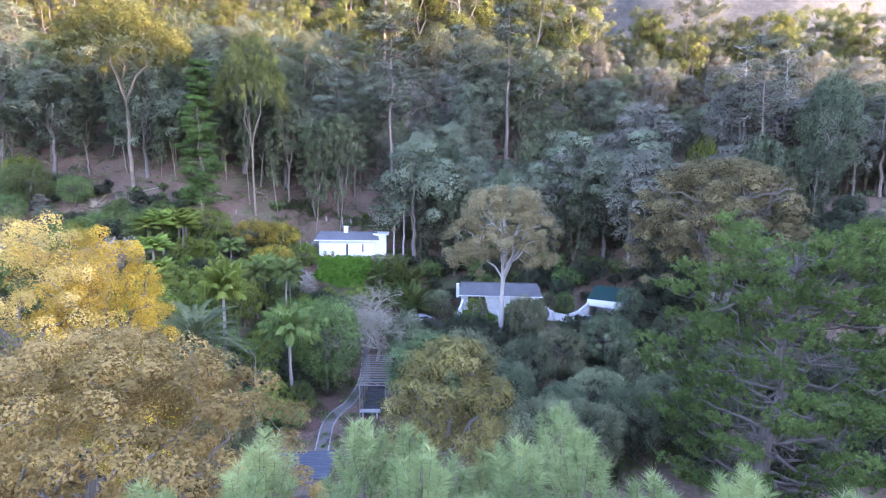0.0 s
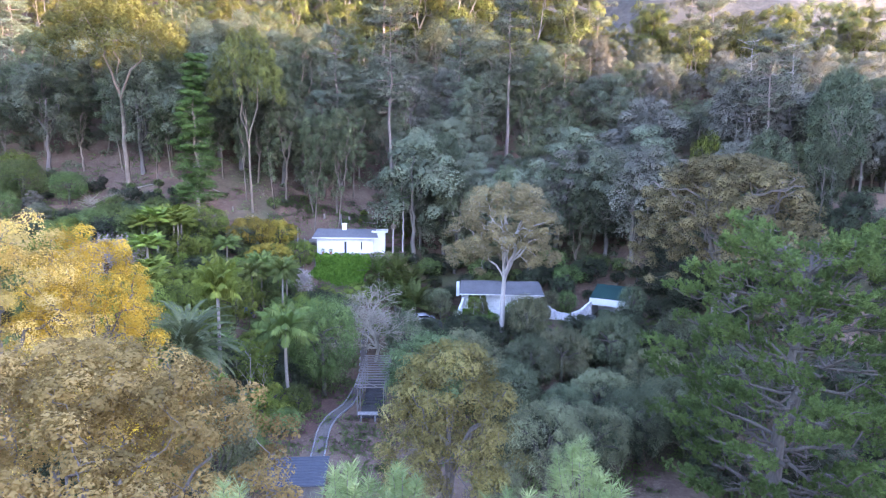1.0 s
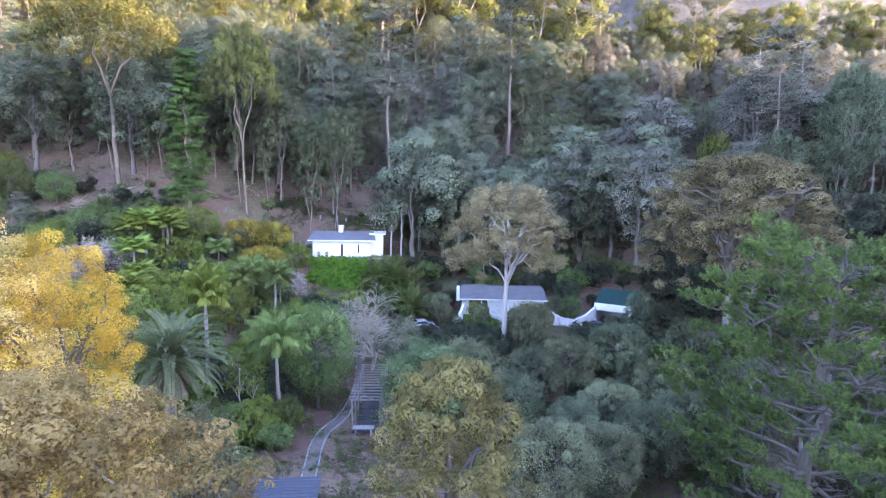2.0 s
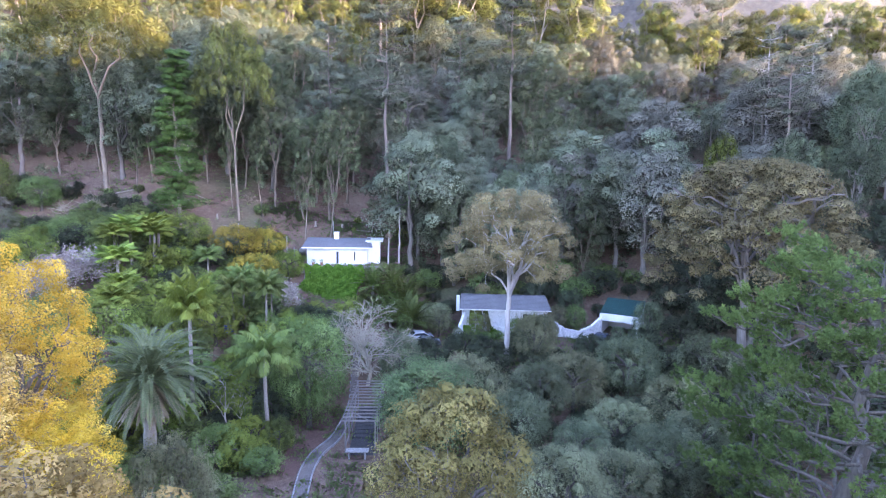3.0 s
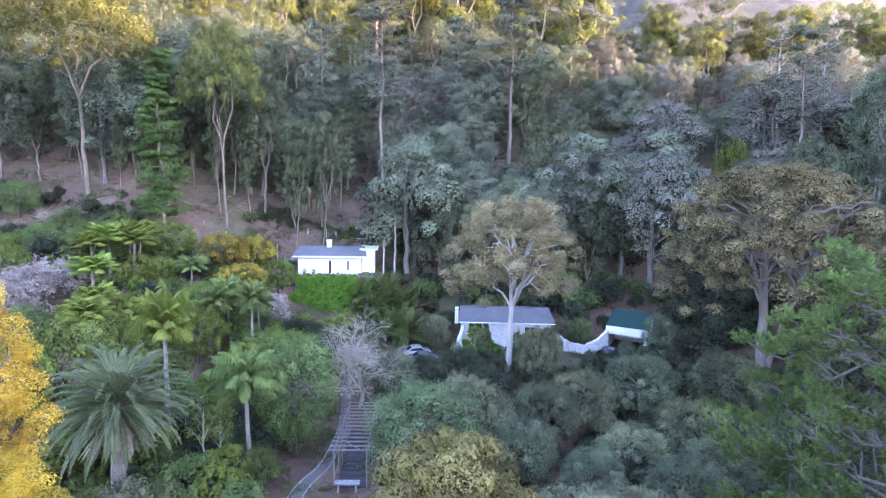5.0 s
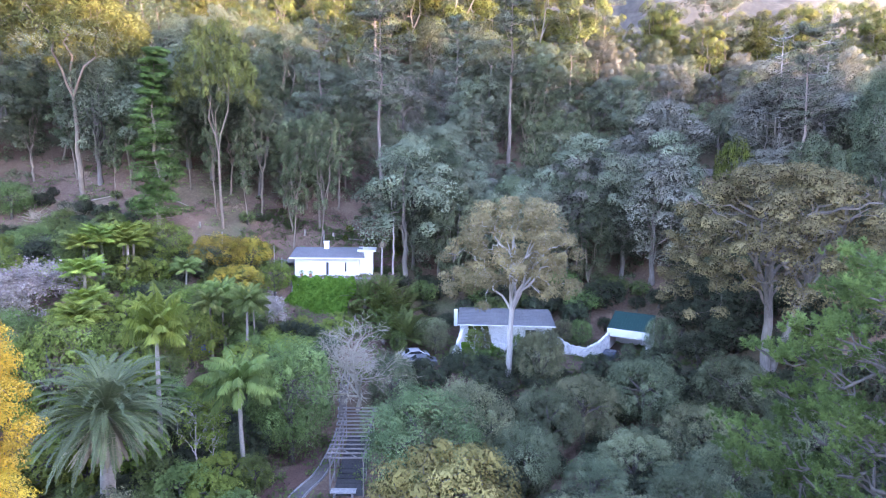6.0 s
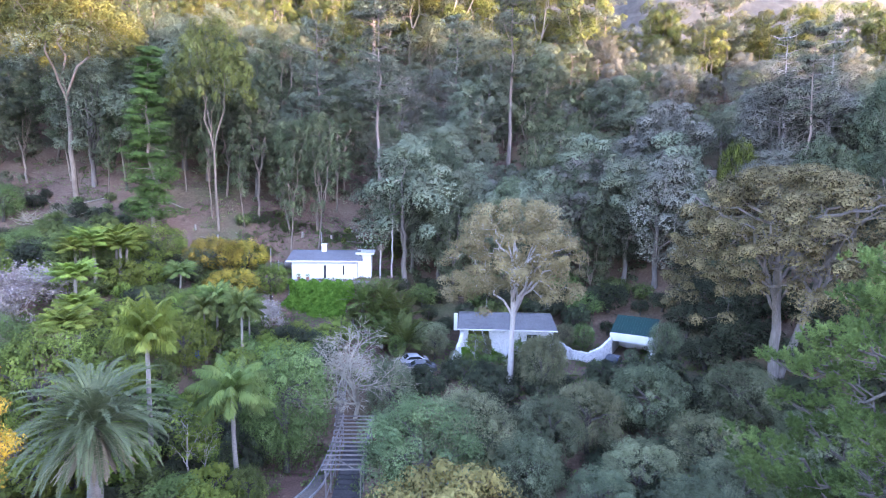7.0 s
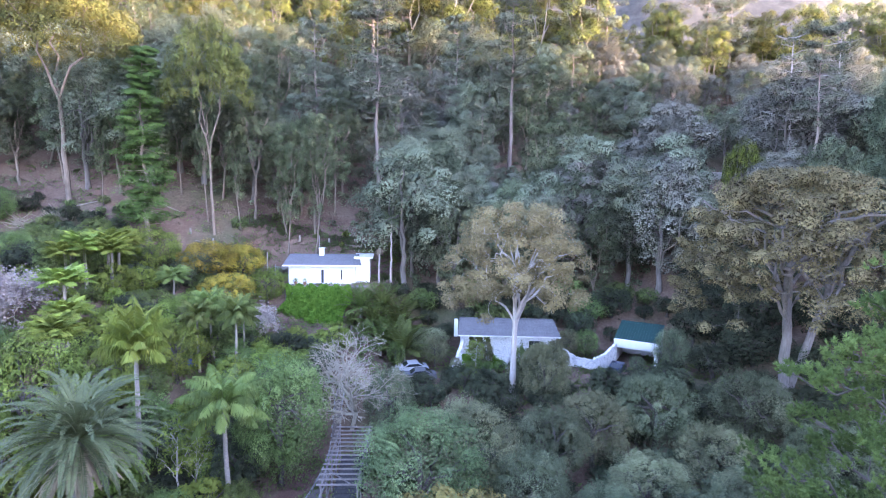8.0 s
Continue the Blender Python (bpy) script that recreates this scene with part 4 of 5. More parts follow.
# ---- the garden ----
put("phoenix", -26.8, 58.0, 13.6, 1.02)
put("queen", -17.3, 62.6, 14.8, 0.9)
put("queenlime", -25.6, 64.6, 19.4, 0.6)
for px_, py_, tz in ((-26.2, 82, 18.3), (-22.9, 80, 18.1), (-23.4, 84, 16.2), (-27.0, 80, 17.4)):
    put("queen", px_, py_, tz, 0.9, group="palms of the garden")
for px_, py_, tz in ((-39.1, 76, 18.3), (-38, 73, 17.3), (-44.4, 88, 24.3), (-43.2, 90.5, 24.4), (-45.6, 86, 23.4), (-42.6, 92, 24.2), (-41.5, 88.5, 23.6), (-46.6, 88.5, 23.8)):
    put("queenlime", px_, py_, tz, 1.2, group="palms of the garden")
for px_, py_, tz in ((-6.9, 96, 12.9), (-9.6, 98, 14.2), (-4.7, 92, 12.9), (-11.6, 100.5, 16.0), (-8.0, 93.5, 12.0), (-6.0, 99.5, 14.5), (-10.5, 95, 12.2), (-12.6, 97.5, 12.8), (-8.6, 101.5, 16.4)):
    put("lowpalm", px_, py_, tz, 1.0, group="low palms below the cottage")
put("birch", -21.6, 62.6, 12.4, 1.0)
put("birch", -20.4, 63.4, 10.5, 1.0)
put("domegreen", -15.6, 60.2, 7.4, 0.75)
put("shrublime", -17.8, 57.6, 5.2, 1.0)
put("domebright", -1.2, 60.5, 13.0, 1.05)
put("domeblue", 2.6, 64.5, 12.6, 0.95)
put("domegreen", -14.2, 67.0, 15.6, 0.72)
put("domedark", -4.9, 74.0, 12.6, 0.6)
put("domeblue", -1.0, 93.6, 11.8, 1.1)
put("domeblue", 12.0, 82.5, 11.5, 0.8)
put("domedark", 28.6, 85.0, 14.2, 0.75)
put("domegreen", 3.6, 80.5, 11.2, 0.7)
put("domeblue", 11.6, 77.0, 14.2, 0.8)
put("bare", -9.0, 75.3, 15.8, 1.25)
put("blossom", -23.6, 93.0, 15.9, 1.2)
put("blossom", -49.0, 80.5, 21.8, 1.3)
put("ylwbush", -33.4, 99.0, 22.4, 1.2)
put("ylwbush", -30.0, 101.5, 21.8, 1.1)
put("ylwbush", -29.2, 94.0, 18.6, 1.1)
put("domelime", -25.5, 100.5, 18.4, 0.9)
put("domegreen", -29.4, 103.0, 20.6, 0.9)
put("domelime", -36.3, 66.0, 16.9, 0.7)
put("domelime", -33.0, 70.0, 16.0, 0.7)
put("domedark", -35.4, 98.0, 21.3, 1.0)
put("domegreen", -42.0, 97.0, 22.0, 1.0)
put("domegreen", -32.0, 88.0, 17.0, 1.0)

# evergreen thicket between the garden and the pines
for x_, y_, top_, w_, k_ in ((15.0, 69.5, 10.4, 1.3, "domeblue"), (18.2, 63.0, 8.4, 1.5, "domeblue"), (10.5, 67.0, 9.5, 1.2, "domedark"), (21.5, 71.0, 10.5, 1.2, "domedark"),
                             (25.0, 66.0, 9.5, 1.4, "domeblue"), (13.0, 58.0, 7.0, 1.4, "domedark"), (7.5, 60.0, 7.6, 1.2, "domedark"), (24.0, 58.0, 8.0, 1.4, "domedark"),
                             (30.0, 70.0, 11.5, 1.2, "domedark"), (27.5, 82.0, 9.2, 1.4, "domedark"), (22.0, 80.0, 9.2, 1.2, "domedark"), (33.0, 62.0, 11.0, 1.2, "domedark"),
                             (17.0, 76.0, 9.8, 0.9, "domeblue"), (32.0, 86.0, 9.4, 1.4, "domedark"), (14.0, 50.0, 7.5, 1.2, "domeblue"), (19.0, 53.0, 8.0, 1.2, "domedark")):
    put(k_, x_, y_, top_ + (1.6 + 1.3 * math.sin(x_ * 2.3 + y_) if y_ < 74 else 0.0), w_ * 0.8, group="evergreen thicket")

# ---- trees at the foot of the slope ----
put("tallgreen", 2.0, 109.0, 31.4, 0.8)
put("tallblue", -0.5, 119.0, 39.3, 0.75)
put("tallblue", 22.5, 113.0, 35.0, 0.8)
put("tallblue", 31.9, 112.0, 32.0, 0.8)
put("tallgreen", 12.0, 116.0, 33.0, 0.8)
put("tallblue", 51.0, 92.0, 38.6, 0.7)
put("tallblue", 59.5, 91.0, 37.5, 0.7)
put("tallblue", 67.0, 100.0, 50.0, 0.62)
put("pine", 15.4, 146.0, 74.0, 0.95)
put("pine", -11.7, 124.0, 64.0, 0.85)
put("pinefar", 8.6, 139.0, 48.5, 0.9)
put("pine", -24.0, 128.0, 62.0, 0.8)
put("pine", 3.0, 150.0, 70.0, 0.8)
put("domelime", -83.0, 111.0, 33.5, 1.0)
put("pine", 60.5, 110.0, 58.0, 0.75)
put("deadpine", 62.4, 120.0, 59.5, 0.9)
put("deadpine", 72.0, 121.0, 59.0, 0.9)
put("domelime", 52.5, 116.5, 39.6, 0.42, label="small bright lime-green tree on the shaded slope")
put("sheoak", -44.8, 104.0, 51.5, 1.05)
put("gumsungold", -62.0, 112.5, 64.0, 0.95, 0)
put("gumsungold", -37.0, 110.0, 58.0, 0.54, 90)

# slim stems on the open slope
for x_, y_, top_, w_ in ((-56.5, 112.5, 41.0, 0.6), (-38.8, 112.0, 46.0, 0.55), (-33.4, 112.5, 40.0, 0.6), (-47.5, 114.0, 44.0, 0.6), (-26.0, 113.5, 42.0, 0.6), (-21.5, 114.5, 43.0, 0.6)):
    put("gum", x_, y_, top_, w_, group="slim gums on the slope", label="slim young gum with a straight pale stem")

# sunlit trees along the crest; the gums carry sun gold in their leaf colour
rng_c = random.Random(31)
for x_ in range(-30, 160, 4):
    crest_ = 99 - 15.5 * float(s_step(20, 52, x_)) + 2 * float(s_step(70, 110, x_))
    put("gumfarsungold" if rng_c.random() < 0.6 else "pinefar", x_ + rng_c.uniform(-1.5, 1.5), rng_c.uniform(178, 200), crest_ + rng_c.uniform(-5, 4), rng_c.uniform(0.75, 1.1), group="trees on the crest")

# ---- the forest on the hillside ----
rng_f = random.Random(12)
placed = [(x_, 190.0, 6.0) for x_ in range(-30, 160, 6)]


def free(x, y, gap):
    if any((x - a) ** 2 + (y - b) ** 2 < (gap * 0.5 + g * 0.5) ** 2 for a, b, g in placed):
        return False
    placed.append((x, y, gap))
    return True


tries = 0
while tries < 9000:
    tries += 1
    y_ = 108 + 140 * rng_f.random() ** 1.25
    x_ = rng_f.uniform(-0.88, 0.92) * y_
    if y_ < (115 if x_ < -8 else 109) or (x_ > 20 and y_ > 225):
        continue
    near_ = y_ < 124
    if ((x_ - 54) / 10) ** 2 + ((y_ - 134) / 13) ** 2 < 1 or not free(x_, y_, 4.6 if near_ else 5.6 if y_ < 155 else 6.6):
        continue
    h_ = rng_f.uniform(15, 25) if near_ else rng_f.uniform(9, 22)
    for lo_, hi_, far_, cap_ in ((0.075, 0.135, 147, 34.5), (0.47, 0.66, 119, 38.0), (-0.125, -0.075, 125, 26.5), (0.36, 0.46, 136, 31.0)):
        if lo_ < x_ / y_ < hi_ and y_ < far_:
            h_ = min(h_, max(3.0, cap_ - gz(x_, y_)))
    pick_ = rng_f.random()
    # trees that reach the sun mostly become gums with sunlight painted into the leaves
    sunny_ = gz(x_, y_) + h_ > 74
    if x_ < -0.1 * y_:
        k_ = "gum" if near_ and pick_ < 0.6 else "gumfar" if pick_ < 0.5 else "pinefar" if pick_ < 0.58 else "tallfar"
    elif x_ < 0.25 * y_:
        k_ = "pine" if near_ and pick_ < 0.15 else "pinefar" if pick_ < 0.2 else "gumfar" if pick_ < 0.45 else "tallfar" if pick_ < 0.92 else "tallfarhaze"
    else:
        k_ = "pinefar" if pick_ < 0.12 else "gumfar" if pick_ < 0.3 else "tallfar" if pick_ < 0.6 else "tallfarhaze"
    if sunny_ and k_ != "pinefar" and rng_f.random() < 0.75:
        k_ = "gumfarsungold"
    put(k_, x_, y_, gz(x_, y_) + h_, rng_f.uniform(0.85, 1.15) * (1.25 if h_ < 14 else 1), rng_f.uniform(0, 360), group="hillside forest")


# ---- shrubs and small trees that fill the garden and the thicket ----
def blocked(x, y):
    return (-26 < x < -11 and 92.5 < y < 114) or (-11 < x < -8 and 102 < y < 114) or (x + 49) ** 2 + (y - 78) ** 2 < 42 or (x + 8) ** 2 + (y - 74.5) ** 2 < 9 or (0 < x < 18.5 and 82 < y < 101) or (18 < x < 34 and 82 < y < 102) or (-15.5 < x < -5.4 and 43 < y < 76.5) \
        or (-5.5 < x < 4 and 84.8 < y < 92) or (-4.6 < x < 0.8 and 79 < y < 92) or (x + 16) ** 2 + (y - 64) ** 2 < 4


def fill(count, x0, x1, y0, y1, gap, low, high, kinds, group, seed):
    r = random.Random(seed)
    for _ in range(count):
        x, y = r.uniform(x0, x1), r.uniform(y0, y1)
        if blocked(x, y) or not free(x, y, gap):
            continue
        put(r.choice(kinds), x, y, gz(x, y) + r.uniform(low, high), r.uniform(0.85, 1.3), r.uniform(0, 360), group=group)


fill(70, -60, -27, 64, 98, 6.0, 4.5, 7.5, ("domegreen", "queenlime", "queen", "domelime", "domegreen"), "small garden trees", 2)
fill(2600, -66, -13, 56, 101, 2.1, 1.8, 4.2, ("shrub", "shrublime", "shrub", "shrubdark", "shrublime", "shrubblue"), "garden shrubs", 1)

fill(1600, -64, -16, 56, 101, 1.45, 0.9, 2.0, ("shrub", "shrublime", "shrub"), "garden shrubs", 12)
fill(160, -60, -16, 38, 60, 4.0, 2.5, 5.5, ("shrub", "shrubdark", "domegreen"), "garden shrubs", 3)
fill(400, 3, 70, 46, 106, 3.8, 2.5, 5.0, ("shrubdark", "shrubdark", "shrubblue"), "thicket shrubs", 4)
fill(90, 34, 72, 56, 106, 6.0, 6.0, 12.0, ("tallfar", "tallfarhaze", "domedark"), "trees of the right bank", 5)
fill(150, -34, -6, 112, 119, 2.2, 0.9, 2.2, ("shrub", "shrublime", "shrub"), "shrubs above the cottage", 9)
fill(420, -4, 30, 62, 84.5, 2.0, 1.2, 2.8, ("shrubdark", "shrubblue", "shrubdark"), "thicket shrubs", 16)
# dark-leaved shrubs added in place of the shade below the oak's canopy
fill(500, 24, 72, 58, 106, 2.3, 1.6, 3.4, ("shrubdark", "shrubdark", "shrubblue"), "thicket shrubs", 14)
fill(300, -12, 36, 99, 112, 2.4, 2.0, 4.5, ("shrubdark", "shrub"), "shrubs at the foot of the slope", 6)


def undergrowth(n, x0, x1, y0, deep, edge, big, leaf, label, seed):
    """Low growth under the forest trees; before the line edge it thins out towards the bare slope."""
    rng = np.random.default_rng(seed)
    x, y = rng.uniform(x0, x1, n), y0 + deep * rng.random(n) ** 1.3
    keep = (y > np.where(x < -8, edge, y0)) | (rng.random(n) < 0.12)
    x, y = x[keep], y[keep]
    r = big * rng.uniform(0.6, 1.6, len(x))
    v, f, tone = puff_leaves(np.stack([x, y, ground(x, y) + r * 0.4], 1), r, 80, 0.36 * big ** 0.5, 0.5, rng)
    o = new("undergrowth", mesh_of("undergrowth", v, f, LEAF[leaf], tone=tone))
    tagged(o, label, "undergrowth", kind="stuff")


undergrowth(1500, -95, 95, 112, 60, 121, 1.0, "darkgreen", "dark leafy undergrowth below the forest trees", 17)
undergrowth(900, -60, 135, 160, 62, 160, 2.2, "forestgum", "dense bushes below the trees of the crest", 18)
fill(55, -75, -8, 117.5, 126, 3.2, 5.5, 11.0, ("gumfar", "tallfar", "tallfarhaze"), "young trees at the forest edge", 10)
fill(90, -104, -68, 97, 117, 4.2, 4.0, 9.5, ("tallfar", "tallfarhaze", "gumfar", "domegreen"), "young trees at the forest edge", 15)
fill(130, -78, -48, 92, 113, 2.6, 1.2, 3.0, ("shrubdark", "shrub", "shrubdark"), "bushes on the slope", 8)

# ---- the cottage above the ivy bank ----
def cottage():
    h = thing("cottage", -23.4, 104.3, 15.62, 4.5, "low white cottage with a blue-grey roof on a terrace", "house")
    w = part("wall", boxes((0, 10.2, 0, 6.5, 0, 3.0)), WHITE, h)
    part("roof", slab((-0.8, -0.55, 3.12), (11.2, -0.55, 3.12), (10.6, 3.6, 4.35), (-0.4, 3.6, 4.35), 0.14), SLATE, h, "blue-grey sheet roof")
    part("roof", slab((-0.4, 3.62, 4.35), (10.6, 3.62, 4.35), (11.0, 7.2, 3.2), (-0.8, 7.2, 3.2), 0.14), SLATE, h, "blue-grey sheet roof")
    part("gable", prism([(0.0, 3.0), (6.5, 3.0), (3.4, 4.2)], 0, 0.2), WHITE, h).matrix_basis = pose(0.2, 0, 0, 0, 0, 90)
    part("fascia", boxes((-0.8, 11.2, -0.66, -0.56, 2.9, 3.1)), WHITE, h, "white fascia board")
    c = part("chimney", boxes((4.3, 5.1, 2.9, 3.7, 3.9, 5.3), (4.2, 5.2, 2.8, 3.8, 5.3, 5.42), soft=0.03), WHITE, h, "white square chimney")
    part("annexe_wall", boxes((10.22, 12.4, 1.6, 6.4, 0, 3.9)), WHITE, h)
    part("annexe_roof", boxes((9.9, 12.9, 1.2, 6.7, 3.92, 4.12)), WHITE, h, "flat white slab roof")
    part("door", boxes((5.0, 5.38, -0.05, 0.02, 0.25, 2.3)), DARK, h, "dark narrow doorway")
    for x0 in (0.9, 2.9, 5.75, 7.9):
        part("panel", boxes((x0, x0 + 1.9, -0.06, -0.004, 0.1, 2.6), (x0 + 0.1, x0 + 1.8, -0.085, -0.06, 0.2, 2.5)), WHITE, h)
    wd = part("window", boxes((8.0, 8.25, -0.1, -0.088, 0.7, 2.3)), GLASS, h, "narrow dark window")
    part("terrace", boxes((-0.6, 12.4, -2.0, -0.12, -1.2, -0.02)), TIMBER, h, "grey timber terrace edge")
    return h


cottage()


def bench(x, y, z, turn):
    b = thing("garden_bench", x, y, z, turn, "white slatted garden bench on the terrace", "bench")
    part("seat", boxes((-0.75, 0.75, -0.25, 0.25, 0.42, 0.47)), WHITE, b)
    part("backrest", boxes(*[(-0.75, 0.75, 0.22, 0.27, 0.55 + k * 0.14, 0.63 + k * 0.14) for k in range(3)]), WHITE, b)
    for sx in (-0.7, 0.66):
        part("leg", boxes((sx, sx + 0.06, -0.24, -0.18, 0, 0.42), (sx, sx + 0.06, 0.2, 0.26, 0, 0.95)), WHITE, b)


bench(-14.6, 103.8, 15.6, 8)

# ivy on the bank below the cottage
def ivy_bank():
    rng = np.random.default_rng(3)
    n = 30000
    u, v = rng.random(n), rng.random(n)
    x = -23.5 + 9.8 * u + 0.6 * np.sin(v * 9)
    y = 101.95 - 3.5 * v + 0.3 * np.sin(u * 21) * np.sin(v * 13) + 0.22 * np.sin(u * 57 + 3 * v) * np.sin(v * 41) + rng.normal(0, 0.16, n)
    z = 15.8 - 8.0 * v + 0.25 * np.sin(u * 33 + v * 17) + rng.normal(0, 0.1, n)
    nrm = unit(np.array([0.0, -0.85, 0.5]) + rng.normal(0, 0.45, (n, 3)))
    vv, ff = blades(np.stack([x, y, z], 1), nrm, 0.32, 0.85, rng, hang=0.8)
    o = new("ivy_bank", mesh_of("ivy_bank", vv, ff, LEAF["ivy"]))
    tagged(o, "bright green ivy hanging over the terrace wall", "ivy", kind="stuff")
    w = new("retaining_wall")
    w.matrix_basis = pose(-23.2, 99.2, 7.6)
    tagged(w, "sloping grey wall under the ivy", "wall", kind="structure")
    part("wall_face", prism([(0.0, 0.0), (3.2, 8.0), (4.2, 8.0), (4.2, 0.0)], 0, 9.0), CONCRETE, w).matrix_basis = pose(9.0, -0.2, 0, 0, 0, 90)


ivy_bank()


# ---- the lower house, its walls and the garage ----
def lower_house():
    h = thing("bungalow", 2.9, 93.6, 6.6, -1.5, "white bungalow with a grey tiled roof behind garden walls", "house")
    part("wall", boxes((0.2, 13.4, 0.6, 7.0, 0, 4.3)), ROUGHWHITE, h)
    front = part("roof", slab((-0.2, -0.3, 4.30), (13.8, -0.3, 4.30), (13.4, 3.5, 5.80), (0.0, 3.5, 5.80), 0.14), TILE, h, "grey tiled roof")
    for k in range(11):
        a, b = k / 11, (k + 1.12) / 11 if k < 10 else 1.0
        part("tile_course", slab((-0.2 + 0.2 * a, -0.3 + 3.8 * a, 4.37 + 1.5 * a), (13.8 - 0.4 * a, -0.3 + 3.8 * a, 4.37 + 1.5 * a),
                                 (13.8 - 0.4 * b, -0.3 + 3.8 * b, 4.325 + 1.5 * b), (-0.2 + 0.2 * b, -0.3 + 3.8 * b, 4.325 + 1.5 * b), 0.03), TILE, front)
    part("ridge", boxes((0.0, 13.4, 3.38, 3.64, 5.83, 5.93), soft=0.03), TILE, front)
    part("roof", slab((0.0, 3.52, 5.80), (13.4, 3.52, 5.80), (13.8, 7.4, 4.4), (-0.2, 7.4, 4.4), 0.14), TILE, h, "grey tiled roof")
    part("gable", prism([(0.6, 4.3), (7.0, 4.3), (3.5, 5.75)], 0, 0.25), WHITE, h).matrix_basis = pose(0.45, 0, 0, 0, 0, 90)
    part("gable", prism([(0.6, 4.3), (7.0, 4.3), (3.5, 5.75)], 0, 0.25), WHITE, h).matrix_basis = pose(13.4, 0, 0, 0, 0, 90)
    part("gutter", boxes((-0.2, 13.8, -0.42, -0.3, 4.16, 4.3)), WHITE, h, "white gutter")
    for x0 in (9.6,):
        wd = part("window", boxes((x0, x0 + 1.5, 0.52, 0.59, 2.0, 3.5)), GLASS, h, "dark window")
        part("window_frame", boxes((x0 - 0.09, x0, 0.48, 0.59, 1.9, 3.6), (x0 + 1.5, x0 + 1.59, 0.48, 0.59, 1.9, 3.6), (x0, x0 + 1.5, 0.48, 0.59, 3.5, 3.6),
                                   (x0, x0 + 1.5, 0.48, 0.59, 1.9, 2.0), (x0 + 0.72, x0 + 0.78, 0.48, 0.515, 2.0, 3.5)), WHITE, wd)
    part("side_chimney", boxes((-0.75, -0.22, 3.0, 3.8, 3.2, 5.6)), WHITE, h, "white end chimney")


lower_house()


def garden_wall(name, line, top, foot, thick, label):
    """A rough white wall with an uneven crest."""
    rng = np.random.default_rng(len(line) * 7)
    p = np.array(line, float)
    t = np.linspace(0, len(p) - 1, 12 * (len(p) - 1) + 1)
    x, y, z = (np.interp(t, np.arange(len(p)), q) for q in (p[:, 0], p[:, 1], np.asarray(top, float)))
    z = z + rng.normal(0, 0.07, len(t))
    d = np.gradient(np.stack([x, y], 1), axis=0)
    d /= np.linalg.norm(d, axis=1)[:, None]
    nx, ny = d[:, 1] * thick / 2, -d[:, 0] * thick / 2
    zf = np.minimum(foot, ground(x, y) - 0.2)
    rows = [np.stack([x - nx, y - ny, zf], 1), np.stack([x - nx * 0.9, y - ny * 0.9, z], 1), np.stack([x + nx * 0.9, y + ny * 0.9, z], 1), np.stack([x + nx, y + ny, zf], 1)]
    m = len(t)
    Fq = [(s * m + i, s * m + i + 1, (s + 1) * m + i + 1, (s + 1) * m + i) for s in range(3) for i in range(m - 1)]
    Fq += [(0, m, 2 * m, 3 * m), (m - 1, 2 * m - 1, 3 * m - 1, 4 * m - 1)]
    o = new(name, mesh_of(name, np.concatenate(rows), Fq, ROUGHWHITE))
    tagged(o, label, "wall", kind="structure")


garden_wall("garden_wall", [(17.0, 93.2), (19.0, 92.4), (21.0, 92.2), (23.0, 93.2), (25.0, 95.2)], (9.3, 8.3, 8.1, 8.6, 9.6), 6.4, 0.4, "rough whitewashed garden wall with a sagging crest")
garden_wall("stair_wall", [(3.4, 93.8), (2.6, 91.5), (1.8, 89.4)], (10.2, 8.6, 7.2), 6.3, 0.45, "rough whitewashed wall stepping down beside the house")
garden_wall("terrace_wall", [(2.6, 91.6), (9.0, 91.2), (16.8, 91.4)], (8.7, 8.8, 8.6), 6.3, 0.35, "low white wall of the house terrace")


def creeper(x0, x1, y, z0, z1, n, leaf, seed, label):
    """Leaves that cling to a wall in ragged patches."""
    rng = np.random.default_rng(seed)
    u, v = rng.random(n), rng.random(n)
    keep = np.sin(u * 11 + seed) * np.sin(v * 5 + u * 7) + rng.normal(0, 0.35, n) > v - 0.75
    u, v = u[keep], v[keep]
    p = np.stack([x0 + (x1 - x0) * u, y - rng.random(len(u)) * 0.3 * (1 - 0.5 * v), z0 + (z1 - z0) * v], 1)
    nrm = unit(np.array([0.0, -0.9, 0.45]) + rng.normal(0, 0.5, p.shape))
    o = new("wall_creeper", mesh_of("wall_creeper", *blades(p, nrm, 0.2, 0.8, rng, hang=0.6), LEAF[leaf]))
    tagged(o, label, "creeper", kind="stuff")


creeper(3.2, 8.6, 91.15, 6.9, 8.9, 5200, "ivy", 4, "green creeper over the low terrace wall")
creeper(4.2, 7.4, 94.0, 7.2, 10.6, 3600, "hedge", 9, "yellow-green climber on the bungalow's front wall")
creeper(11.4, 15.8, 94.0, 7.0, 10.2, 3600, "hedge", 6, "climber on the bungalow's front wall")


